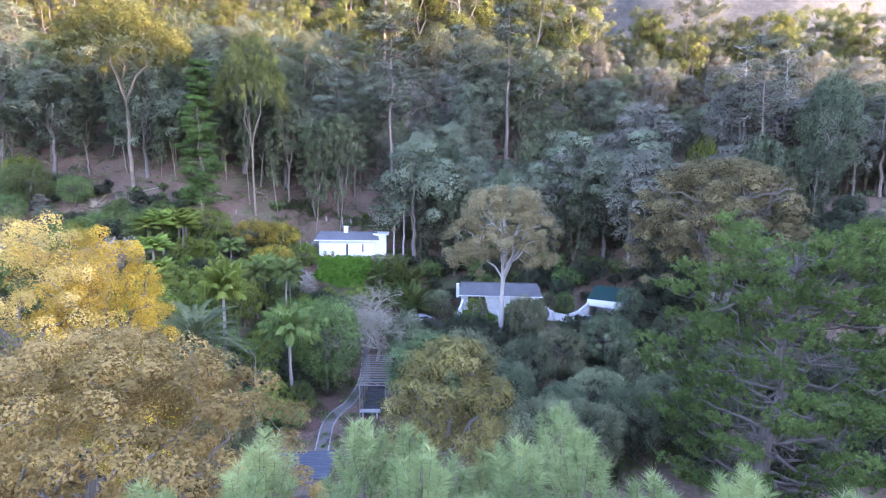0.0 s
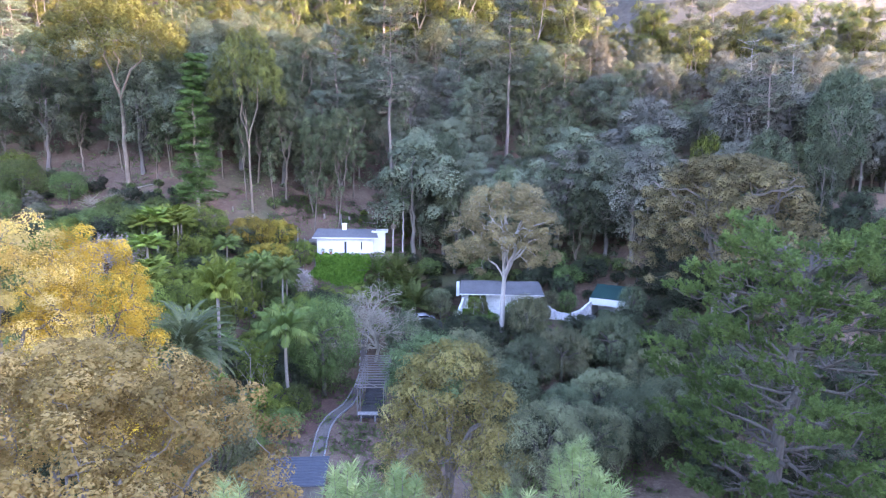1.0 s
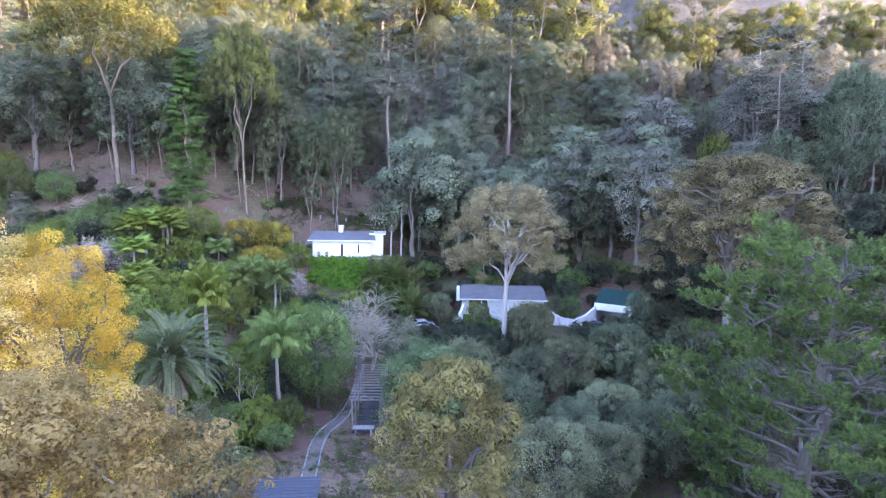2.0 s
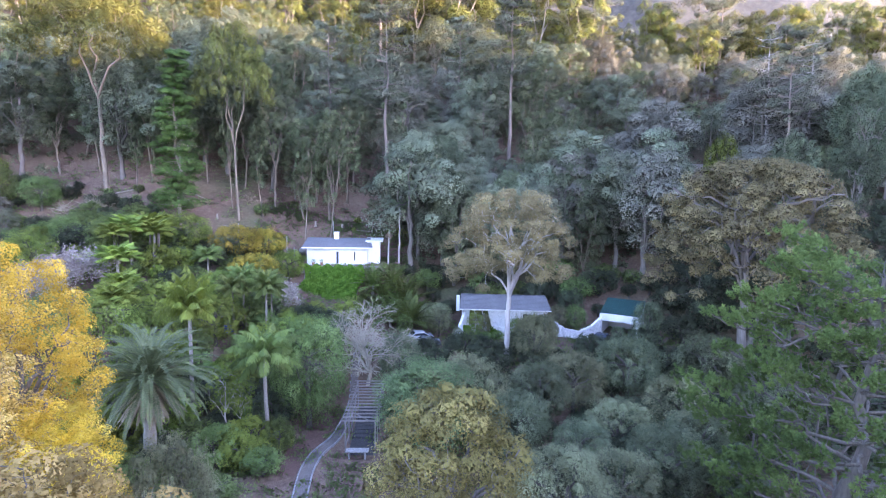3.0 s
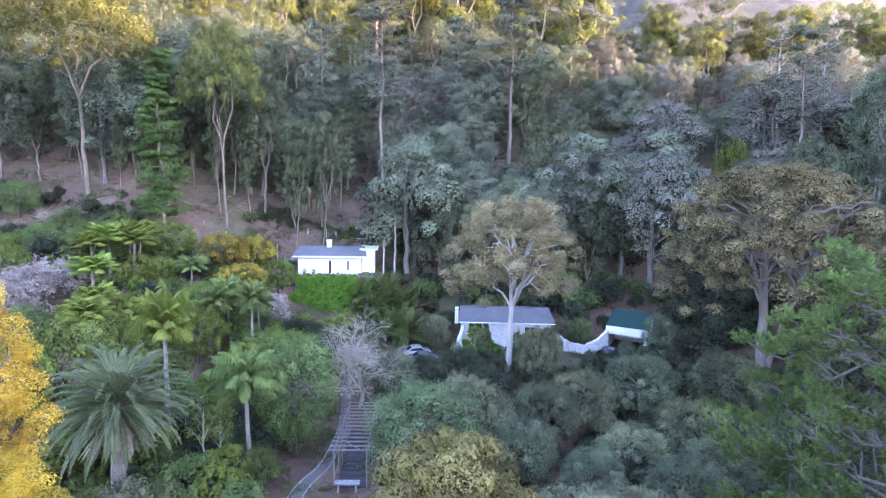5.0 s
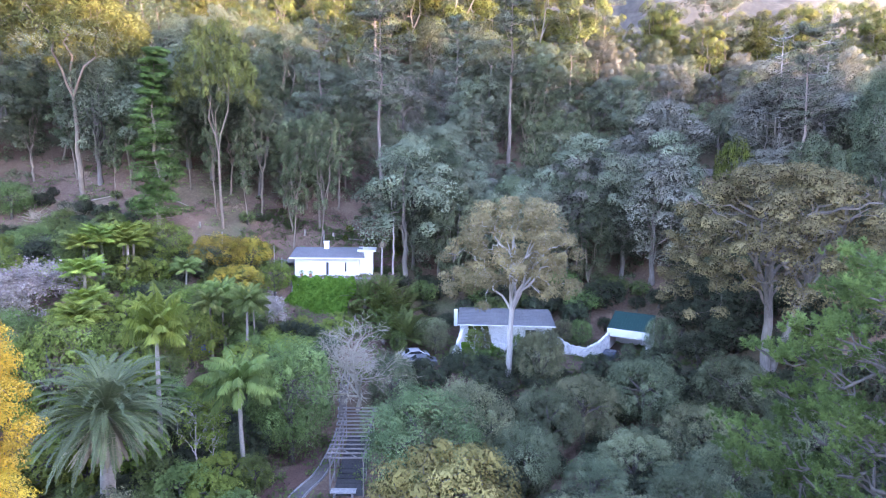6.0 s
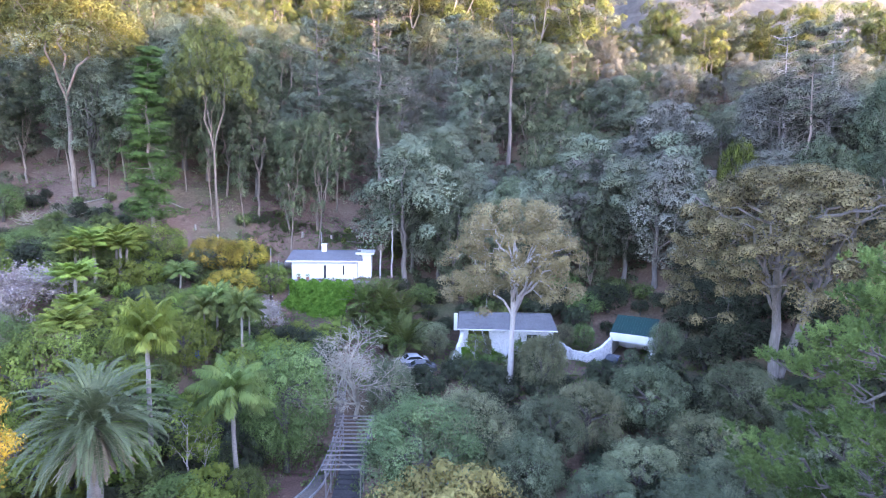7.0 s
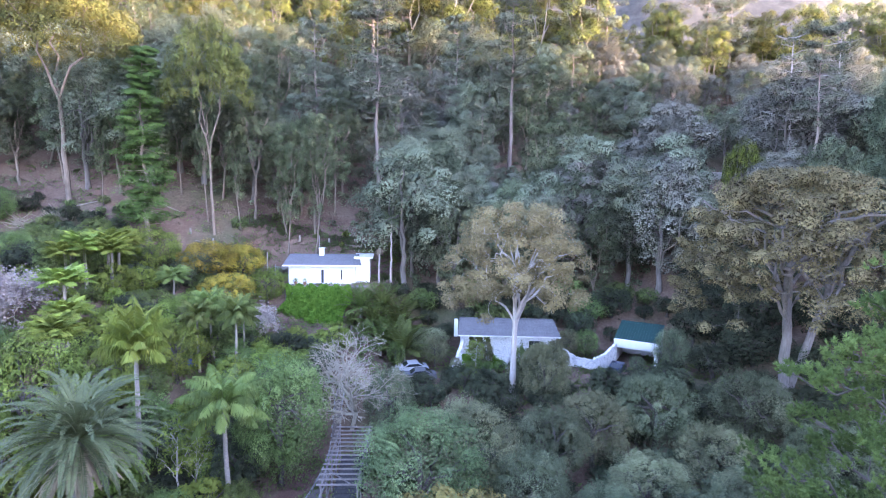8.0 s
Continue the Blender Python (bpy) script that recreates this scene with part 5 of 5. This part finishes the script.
def garage():
    g = thing("garage", 25.0, 96.0, 6.6, -28, "open white garage with a dark green ribbed roof", "garage")
    part("lintel", boxes((0, 5.9, 0, 0.4, 2.3, 3.4)), WHITE, g, "deep white lintel")
    for x0 in (0.0, 5.5):
        part("pier", boxes((x0, x0 + 0.4, 0.003, 0.4, 0, 2.298)), WHITE, g)
    part("side_wall", boxes((0.0, 0.3, 0.41, 5.6, 0, 3.2)), WHITE, g)
    part("side_wall", boxes((5.6, 5.9, 0.41, 5.6, 0, 3.2)), WHITE, g)
    part("back_wall", boxes((0.0, 5.9, 5.61, 5.9, 0, 3.4)), WHITE, g)
    r = part("roof", slab((-0.1, 0.42, 3.3), (6.0, 0.42, 3.3), (6.0, 6.0, 4.9), (-0.1, 6.0, 4.9), 0.06), GREENROOF, g, "dark green ribbed sheet roof")
    for k in range(16):
        x0 = 0.0 + k * 0.39
        part("rib", slab((x0, 0.42, 3.36), (x0 + 0.07, 0.42, 3.36), (x0 + 0.07, 6.0, 4.96), (x0, 6.0, 4.96), 0.05), GREENROOF, r)
    part("back_gable", boxes((0.0, 5.9, 5.62, 5.9, 3.41, 4.75)), WHITE, g)


garage()


def stone_wall(x0, x1, y, z, rows, label):
    """A dry wall of single stones on the slope."""
    r = random.Random(4)
    w = new("stone_wall")
    w.matrix_basis = pose(x0, y, z)
    tagged(w, label, "wall", kind="structure")
    part("core", boxes((0, x1 - x0, 0.12, 0.5, -1.5, rows * 0.42 - 0.06)), STONE, w)
    shapes = []
    for k in range(4):
        bm = boxes((-0.5, 0.5, -0.16, 0.16, 0.0, 0.40), soft=0.05)
        for v in bm.verts:
            v.co += Vector((r.uniform(-0.03, 0.03), r.uniform(-0.04, 0.02), r.uniform(-0.02, 0.02)))
        me = bpy.data.meshes.new("stone")
        bm.to_mesh(me)
        bm.free()
        me.materials.append(STONE)
        shapes.append(me)
    for j in range(rows):
        x = 0.4 * (j % 2)
        while x < x1 - x0:
            L = r.uniform(0.6, 1.1)
            o = new("stone", r.choice(shapes))
            o.parent = w
            o.matrix_basis = pose(x + L / 2, r.uniform(-0.03, 0.03), j * 0.42) @ Matrix.Diagonal((L * 0.98, 1, 1, 1))
            x += L


stone_wall(52.5, 66.0, 144.0, gz(59, 144) - 0.3, 5, "pale dry stone wall across the wooded slope")


# ---- cars ----
def car(x, y, turn, paint, label):
    c = thing("car", x, y, gz(x, y), turn, label, "car")
    body = [(-2.1, 0.35), (-2.15, 0.75), (-1.95, 0.92), (-1.2, 1.0), (-0.55, 1.42), (0.75, 1.46), (1.55, 1.02), (2.05, 0.95), (2.15, 0.6), (2.1, 0.32)]
    bm = prism(body, -0.84, 0.84)
    bmesh.ops.bevel(bm, geom=[e for e in bm.edges], offset=0.05, segments=2, affect="EDGES")
    part("body", bm, paint, c)
    part("side_window", prism([(-0.98, 1.02), (-0.5, 1.36), (0.7, 1.39), (1.3, 1.04)], -0.856, -0.842), GLASS, c, "dark glass")
    part("side_window", prism([(-0.98, 1.02), (-0.5, 1.36), (0.7, 1.39), (1.3, 1.04)], 0.842, 0.856), GLASS, c, "dark glass")
    part("windscreen", slab((-1.14, -0.68, 1.075), (-1.14, 0.68, 1.075), (-0.6, 0.6, 1.435), (-0.6, -0.6, 1.435), 0.03), GLASS, c, "dark glass")
    part("rear_window", slab((0.84, -0.6, 1.445), (0.84, 0.6, 1.445), (1.5, 0.68, 1.085), (1.5, -0.68, 1.085), 0.03), GLASS, c, "dark glass")
    for wx in (-1.32, 1.32):
        for wy in (-0.76, 0.76):
            bm = bmesh.new()
            bmesh.ops.create_cone(bm, cap_ends=True, segments=20, radius1=0.32, radius2=0.32, depth=0.2, matrix=pose(wx, wy, 0.32, 90))
            wh = part("wheel", bm, RUBBER, c)
            bm = bmesh.new()
            bmesh.ops.create_cone(bm, cap_ends=True, segments=16, radius1=0.2, radius2=0.18, depth=0.215, matrix=pose(wx, wy, 0.32, 90))
            part("rim", bm, STEEL, wh, "grey metal rim")
    return c


RUBBER, STEEL = plain("tyre_rubber", (0.025, 0.025, 0.026), 0.8), plain("dull_steel", (0.45, 0.46, 0.48), 0.35, 0.8)
car(-2.3, 86.0, 8, plain("silver_paint", (0.24, 0.25, 0.27), 0.25, 0.5), "silver car parked beside the lawn")
car(-3.4, 88.8, 14, plain("pale_grey_paint", (0.42, 0.43, 0.44), 0.25), "pale grey car parked beside the lawn")
car(24.0, 91.0, 60, plain("dark_blue_paint", (0.02, 0.03, 0.06), 0.2), "dark blue car by the garage")

# ---- planting round the bungalow ----
for x_, y_, top_, w_, k_ in ((5.2, 89.6, 8.5, 0.9, "shrub"), (6.6, 89.5, 8.4, 0.9, "shrub"), (8.2, 89.4, 8.5, 0.9, "shrub"), (9.8, 89.6, 8.4, 0.9, "shrubdark"), (4.8, 88.4, 11.8, 1.3, "birch"),
                             (12.2, 87.6, 11.0, 0.8, "domeblue"), (14.8, 88.4, 11.2, 0.9, "domeblue"), (16.6, 90.4, 9.8, 0.6, "domeblue"), (18.6, 97.0, 11.0, 0.8, "domeblue"), (21.5, 97.5, 10.8, 0.9, "domegreen"), (25.0, 86.5, 9.6, 1.0, "domedark"), (9.5, 86.5, 9.0, 0.8, "domeblue"), (2.2, 87.4, 9.6, 0.6, "domeblue"), (-5.2, 84.0, 9.3, 0.7, "domedark"), (1.0, 84.2, 8.6, 0.7, "domeblue"), (-1.4, 81.0, 8.6, 1.2, "shrubdark"), (-3.4, 80.2, 8.8, 1.2, "shrubdark"), (-0.4, 91.0, 11.2, 0.8, "domeblue"), (-5.6, 90.5, 10.6, 0.7, "domegreen"), (15.6, 91.6, 10.9, 0.5, "domeblue"), (31.5, 91.5, 10.0, 0.7, "domedark"), (6.2, 90.6, 10.8, 0.6, "domeblue"), (13.4, 90.4, 10.9, 0.7, "domeblue"), (10.8, 90.2, 10.2, 0.6, "domegreen")):
    put(k_, x_, y_, top_, w_, group="planting round the bungalow")


def slim_palm(x, y, top, dead):
    """A very slim tall palm; the shorter one carries only a dead grey head."""
    rng = np.random.default_rng(int(y))
    H = top - gz(x, y)
    W, R = Wood(), Wood()
    W.tube(bend((0, 0, -0.3), (0.1, 0, H), rng, 0, 0.004, 9), np.linspace(0.17, 0.12, 9), 7)
    parts = fronds(R, rng, (0.1, 0, H), 14 if dead else 12, 1.1 if dead else 2.2, (2.1, 2.9) if dead else (0.4, 1.7), 0.35 if dead else 0.6, 0.06, 16, 0.3 if dead else 0.8, 0.7)
    v, f = join(parts + [(np.concatenate(R.v), np.concatenate(R.f))])
    plant("slim_palm", (W.mesh("trunk", BARK["white"]), mesh_of("crown", v, f, LEAF["drybrush" if dead else "palm"])), x, y,
          "slim palm with a dead drooping grey head" if dead else "slim tall palm with a small green head", turn=0)


slim_palm(-9.7, 107.0, 21.2, True)
slim_palm(-7.9, 108.0, 25.6, False)

# ---- path, pergola and shed ----
PATH = draped("path", [(-11.2, 44), (-11.6, 52), (-12.4, 58), (-12.0, 61.5), (-10.9, 64), (-10.6, 68), (-10.6, 74), (-10.9, 80)], (1.25, 1.25, 1.25, 1.2, 1.1, 0.95, 0.85, 0.8), PAVING, "worn grey garden path with raised edges", 0.08)
draped("mulch_bed", [(-14.5, 57), (-14.0, 62), (-12.8, 67), (-12.6, 73)], (2.5, 3.6, 2.4, 1.6), LITTER, "bed of red-brown leaf litter beside the path", 0.03, category="bed")
draped("lawn", [(1, 84), (8, 85), (15, 84)], (7, 9, 6), LAWN, "small dull lawn in front of the bungalow", 0.05, category="lawn")


def pergola():
    p = thing("pergola", -9.3, 60.8, 3.42, 2.0, "weathered timber pergola over stone steps beside the path", "pergola")
    for k in range(5):
        for x0 in (0, 2.9):
            part("post", boxes((x0, x0 + 0.12, k * 2.7, k * 2.7 + 0.12, -0.2, 3.45)), TIMBER, p)
    for x0 in (0.0, 2.9):
        part("beam", boxes((x0, x0 + 0.12, -0.3, 11.3, 3.46, 3.62)), TIMBER, p)
    for k in range(14):
        part("rafter", boxes((-0.3, 3.3, -0.2 + k * 0.84, -0.1 + k * 0.84, 3.63, 3.75)), TIMBER, p)
    part("brace", slab((0.2, 2.6, 3.5), (0.32, 2.6, 3.5), (2.4, 0.4, 3.5), (2.28, 0.4, 3.5), 0.08), TIMBER, p)
    part("landing", boxes((0.25, 2.85, 0.2, 2.2, -0.1, 0.04)), STEPSTONE, p, "dark paved landing")
    for k in range(11):
        part("step", boxes((0.25, 2.85, 2.22 + k * 0.8, 3.0 + k * 0.8, -0.1, 0.08 + k * 0.05), soft=0.02), STEPSTONE, p, "dark worn stone step")
    for k in range(5):
        part("handrail", boxes((0.02, 0.1, 0.13 + k * 2.7, 2.69 + k * 2.7, 0.9, 0.98)) if k < 4 else boxes((0.02, 0.1, 10.93, 11.3, 0.9, 0.98)), TIMBER, p)


pergola()
t_ = thing("bench_table", -8.0, 60.4, 3.42, 2, "pale stone-topped garden table", "table")
part("tabletop", boxes((-1.1, 1.1, -0.4, 0.4, 0.78, 0.88), soft=0.02), CONCRETE, t_)
for sx in (-0.85, 0.7):
    part("leg", boxes((sx, sx + 0.15, -0.25, 0.25, 0, 0.78)), CONCRETE, t_)


def shed():
    s = thing("garden_shed", -14.2, 44.0, 3.3, 6, "low shed with a blue-grey corrugated roof", "shed")
    part("wall", boxes((0.2, 4.6, 0.2, 3.8, 0, 1.75)), TIMBER, s)
    r = part("roof", slab((-0.1, -0.2, 1.8), (4.9, -0.2, 1.8), (4.9, 4.1, 2.15), (-0.1, 4.1, 2.15), 0.04), BLUEROOF, s, "blue-grey corrugated sheet")
    for k in range(11):
        y0 = -0.15 + k * 0.4
        z0 = 1.8 + (y0 + 0.2) / 4.3 * 0.35
        part("ridge", prism([(0, 0), (0.06, 0.07), (0.12, 0.07), (0.18, 0)], 0, 5.0), BLUEROOF, r).matrix_basis = pose(4.9, y0, z0, 0, 0, 90)


shed()


# ---- the cleared slope: logs, stumps, posts, brush and dry tufts ----
def log(x, y, L, turn, r0):
    rng = np.random.default_rng(int(abs(x) * 10 + y))
    W = Wood()
    a = radians(turn)
    n = 7
    t = np.linspace(-L / 2, L / 2, n)
    px, py = x + t * math.cos(a), y + t * math.sin(a)
    W.tube(np.stack([px - x, py - y, np.interp(t, (t[0], t[-1]), (gz(px[0], py[0]), gz(px[-1], py[-1]))) + r0 * 0.7 - gz(x, y)], 1), np.linspace(r0, r0 * 0.6, n), 7)
    o = new("fallen_log", W.mesh("fallen_log", BARK["pale"]))
    o.matrix_basis = pose(x, y, gz(x, y))
    tagged(o, "bleached fallen log on the cleared slope", "log", "fallen logs")


for row in ((-59.5, 111.5, 5.0, 20, 0.16), (-45.5, 113.0, 4.0, -15, 0.14), (-57.0, 109.5, 3.0, 40, 0.1), (-33.0, 110.8, 3.0, 4, 0.08), (-38.0, 108.0, 2.4, 10, 0.07),
            (-52.5, 106.0, 3.0, -30, 0.1), (-16.0, 117.0, 3.5, 8, 0.15)):
    log(*row)


def stump(x, y, h, r0):
    W = Wood()
    W.tube([(0, 0, -0.3), (0, 0, 0.1), (0, 0.02, h)], [r0 * 1.5, r0 * 1.1, r0], 8)
    bm = bmesh.new()
    bm.from_mesh(W.mesh("stump", BARK["pale"]))
    bmesh.ops.holes_fill(bm, edges=bm.edges)
    me = bpy.data.meshes.new("tree_stump")
    bm.to_mesh(me)
    bm.free()
    me.materials.append(BARK["pale"])
    o = new("tree_stump", me)
    o.matrix_basis = pose(x, y, gz(x, y))
    tagged(o, "pale sawn tree stump on the slope", "stump", "tree stumps")


for row in ((-40.5, 109.0, 0.9, 0.18), (-36.5, 108.2, 0.8, 0.16), (-43.0, 106.5, 0.5, 0.2), (-50.0, 109.0, 0.7, 0.18), (-34.0, 106.0, 0.6, 0.15), (-24.5, 116.0, 0.8, 0.2), (-19.5, 116.5, 1.0, 0.2),
            (-55.0, 104.5, 0.5, 0.22), (-47.0, 104.0, 0.4, 0.16), (-30.5, 113.0, 0.8, 0.17)):
    stump(*row)


def post(x, y, h):
    o = thing("fence_post", x, y, gz(x, y), 0, "slim weathered wooden post on the slope", "post", "posts on the slope")
    bm = bmesh.new()
    bmesh.ops.create_cone(bm, cap_ends=True, segments=8, radius1=0.11, radius2=0.08, depth=h + 0.3, matrix=pose(0, 0, h / 2 - 0.15))
    part("shaft", bm, BARK["white"], o)


for row in ((-28.4, 110.0, 4.3), (-27.2, 110.4, 2.2), (-29.6, 107.0, 2.0), (-24.0, 109.0, 1.8), (-36.0, 107.0, 1.9), (-46.0, 103.0, 1.6), (-21.0, 115.5, 2.2), (-33.5, 104.5, 1.6)):
    post(*row)


def scatter_stuff(name, label, n, x0, x1, y0, y1, size, leaf, seed, hang, thin=0.14, high=0.35, patch=0.0):
    """Low dry tufts and twigs strewn over the ground in uneven patches."""
    rng = np.random.default_rng(seed)
    x, y = rng.uniform(x0, x1, n), rng.uniform(y0, y1, n)
    den = np.sin(x * 0.45 + 1.7 * np.sin(y * 0.3)) * np.sin(y * 0.5 + x * 0.13)
    keep = den + rng.normal(0, 0.4, n) > patch
    x, y = x[keep], y[keep]
    m = 9
    c = np.repeat(np.stack([x, y, ground(x, y) + 0.06], 1), m, 0) + rng.normal(0, 0.28, (len(x) * m, 3)) * np.array([1, 1, 0.15])
    nrm = unit(rng.normal(size=c.shape) * np.array([1, 1, 0.5]))
    c[:, 2] += np.abs(rng.normal(0, high * 0.4, len(c)))
    v, f = blades(c, nrm, size, thin, rng, hang, 3)
    o = new(name, mesh_of(name, v, f, LEAF[leaf], tone=np.tile((0.0, 0.0, 0.0, 1.0), (len(f), 1))))
    tagged(o, label, name.replace("_", " "), kind="stuff")


scatter_stuff("dry_grass", "dry straw-coloured grass tufts on the cleared slope", 3600, -78, -6, 96, 124, 0.5, "drybrush", 41, -1.2)
scatter_stuff("green_weeds", "low green weeds spreading over the slope", 3200, -78, -8, 98, 122, 0.34, "green", 42, -0.4, 0.5, 0.3, 0.2)
scatter_stuff("weed_bank", "rank green weeds on the bank above the cottage", 1500, -34, -6, 109, 119, 0.36, "green", 45, -0.5, 0.5, 0.5, -0.5)
scatter_stuff("leaf_litter", "fallen leaves strewn below the garden trees", 2600, -60, 30, 44, 100, 0.22, "drybrush", 43, 0.0, 0.6, 0.05)
scatter_stuff("ground_cover", "low leafy ground cover between the shrubs", 16000, -64, 34, 46, 101, 0.3, "green", 44, -0.3, 0.55, 0.35, -0.1)


def brush_pile(x, y, r0, n):
    rng = np.random.default_rng(n)
    W = Wood()
    for _ in range(n):
        a, q = rng.uniform(0, 6.28), rng.uniform(0, r0)
        s = np.array([math.cos(a) * q, math.sin(a) * q * 0.7, 0.0])
        s[2] = gz(x + s[0], y + s[1]) - gz(x, y) + rng.uniform(0, 0.5)
        d = unit(np.array([rng.normal(), rng.normal(), rng.uniform(0.2, 1.0)]))
        W.tube(bend(s, s + d * rng.uniform(1.0, 2.6), rng, 0, 0.06, 4), np.linspace(0.05, 0.015, 4), 4)
    o = new("brush_pile", W.mesh("brush_pile", BARK["twig"]))
    o.matrix_basis = pose(x, y, gz(x, y))
    tagged(o, "heap of bleached cut branches on the slope", "brush", kind="stuff")


brush_pile(-61.0, 107.5, 2.6, 120)
brush_pile(-66.0, 106.0, 1.8, 60)


def boulder(x, y, s, label):
    bm = bmesh.new()
    bmesh.ops.create_icosphere(bm, subdivisions=4, radius=s)
    for v in bm.verts:
        k = 1 + 0.22 * noise.noise(v.co * (1.3 / s)) + 0.08 * noise.noise(v.co * (4 / s))
        v.co = Vector((v.co.x * k * 1.3, v.co.y * k, v.co.z * k * 0.75))
    me = bpy.data.meshes.new("boulder")
    bm.to_mesh(me)
    bm.free()
    me.materials.append(STONE)
    o = new("boulder", me)
    o.matrix_basis = pose(x, y, gz(x, y) + s * 0.25, 0, 0, x * 9 % 360)
    tagged(o, label, "boulder", "boulders")


boulder(-52.5, 98.5, 1.5, "pale weathered boulder at the foot of the slope")
boulder(-49.8, 98.0, 1.0, "pale weathered boulder at the foot of the slope")
boulder(-28.0, 113.5, 1.1, "pale stone outcrop above the cottage")
boulder(-25.5, 113.8, 1.4, "pale stone outcrop above the cottage")


# ---- small things of the garden ----
def planter(x, y, z, label, plant_kind="ivy"):
    p = thing("flower_pot", x, y, z, 0, label, "flower pot")
    bm = bmesh.new()
    bmesh.ops.create_cone(bm, cap_ends=True, segments=16, radius1=0.18, radius2=0.28, depth=0.5, matrix=pose(0, 0, 0.25))
    part("pot", bm, TERRACOTTA, p)
    rng = np.random.default_rng(int(x * 10) % 97)
    v, f, tone = puff_leaves(np.array([[0, 0, 0.75]]), np.array([0.4]), 90, 0.16, 0.5, rng)
    o = new("foliage", mesh_of("foliage", v, f, LEAF[plant_kind], tone=tone))
    o.parent = p


TERRACOTTA = surface("terracotta", (0.25, 0.12, 0.08), (0.40, 0.22, 0.15), 2.0, 0.85)
BLUEPAINT = plain("blue_plastic", (0.02, 0.05, 0.35), 0.4)
planter(-22.2, 103.9, 15.6, "terracotta pot with a small shrub on the terrace")
planter(-20.8, 103.9, 15.6, "terracotta pot with a low plant on the terrace", "green")


def barrel(x, y):
    o = thing("water_drum", x, y, gz(x, y), 0, "bright blue plastic water drum among the palms", "drum")
    bm = bmesh.new()
    prof = [(0.0, 0.0), (0.27, 0.0), (0.29, 0.06), (0.29, 0.3), (0.31, 0.33), (0.29, 0.36), (0.29, 0.6), (0.31, 0.63), (0.29, 0.66), (0.29, 0.9), (0.26, 0.95), (0.0, 0.95)]
    vs = [bm.verts.new((a, 0, b)) for a, b in prof]
    es = [bm.edges.new((vs[i], vs[i + 1])) for i in range(len(vs) - 1)]
    bmesh.ops.spin(bm, geom=vs + es, cent=(0, 0, 0), axis=(0, 0, 1), angle=2 * math.pi, steps=18)
    bmesh.ops.remove_doubles(bm, verts=bm.verts, dist=0.001)
    bmesh.ops.recalc_face_normals(bm, faces=bm.faces)
    part("body", bm, BLUEPAINT, o)


barrel(-28.3, 80.6)
barrel(-27.6, 81.0)


def log_edge(x0, y0, x1, y1):
    """Half-round timber edging."""
    W = Wood()
    t = np.linspace(0, 1, 9)
    x, y = x0 + (x1 - x0) * t, y0 + (y1 - y0) * t
    W.tube(np.stack([x, y, ground(x, y) + 0.08], 1), 0.12, 7)
    o = new("bed_edging", W.mesh("bed_edging", BARK["pine"]))
    tagged(o, "low timber edging of a bark-covered bed", "edging")


draped("bark_bed", [(4.5, 80.6), (6.5, 80.2), (8.8, 79.6)], (1.6, 2.2, 1.8), LITTER, "bed of red-brown bark by the big tree", 0.07, category="bed")
log_edge(4.0, 79.4, 8.6, 78.4)
log_edge(-38.5, 88.5, -31.0, 89.5)

# raised edges of the path, laid in short kerb pieces
KERB = []
for k in range(3):
    bm = boxes((-0.24, 0.24, -0.06, 0.06, -0.12, 0.16), soft=0.02)
    me = bpy.data.meshes.new("kerb_stone")
    bm.to_mesh(me)
    bm.free()
    me.materials.append(CONCRETE)
    KERB.append(me)
kerb = new("path_edge")
kerb.matrix_basis = pose(-11.5, 58, 3.4)
tagged(kerb, "raised grey kerb along both sides of the garden path", "kerb", kind="structure")
line_, nrm_, w_, z_ = PATH
length_ = np.r_[0, np.cumsum(np.linalg.norm(np.diff(line_, axis=0), axis=1))]
rk = random.Random(8)
for side_ in (-1, 1):
    for q_ in np.arange(2.0, length_[-1] - 0.5, 0.5):
        e_ = line_ + nrm_ * w_ * 0.5 * side_
        x_, y_ = np.interp(q_, length_, e_[:, 0]), np.interp(q_, length_, e_[:, 1])
        x2_, y2_ = np.interp(q_ + 0.2, length_, e_[:, 0]), np.interp(q_ + 0.2, length_, e_[:, 1])
        o = new("kerb_stone", rk.choice(KERB))
        o.parent = kerb
        o.matrix_basis = kerb.matrix_basis.inverted() @ pose(x_, y_, gz(x_, y_) + 0.08, 0, rk.uniform(-2, 2), math.degrees(math.atan2(y2_ - y_, x2_ - x_)) + rk.uniform(-3, 3))
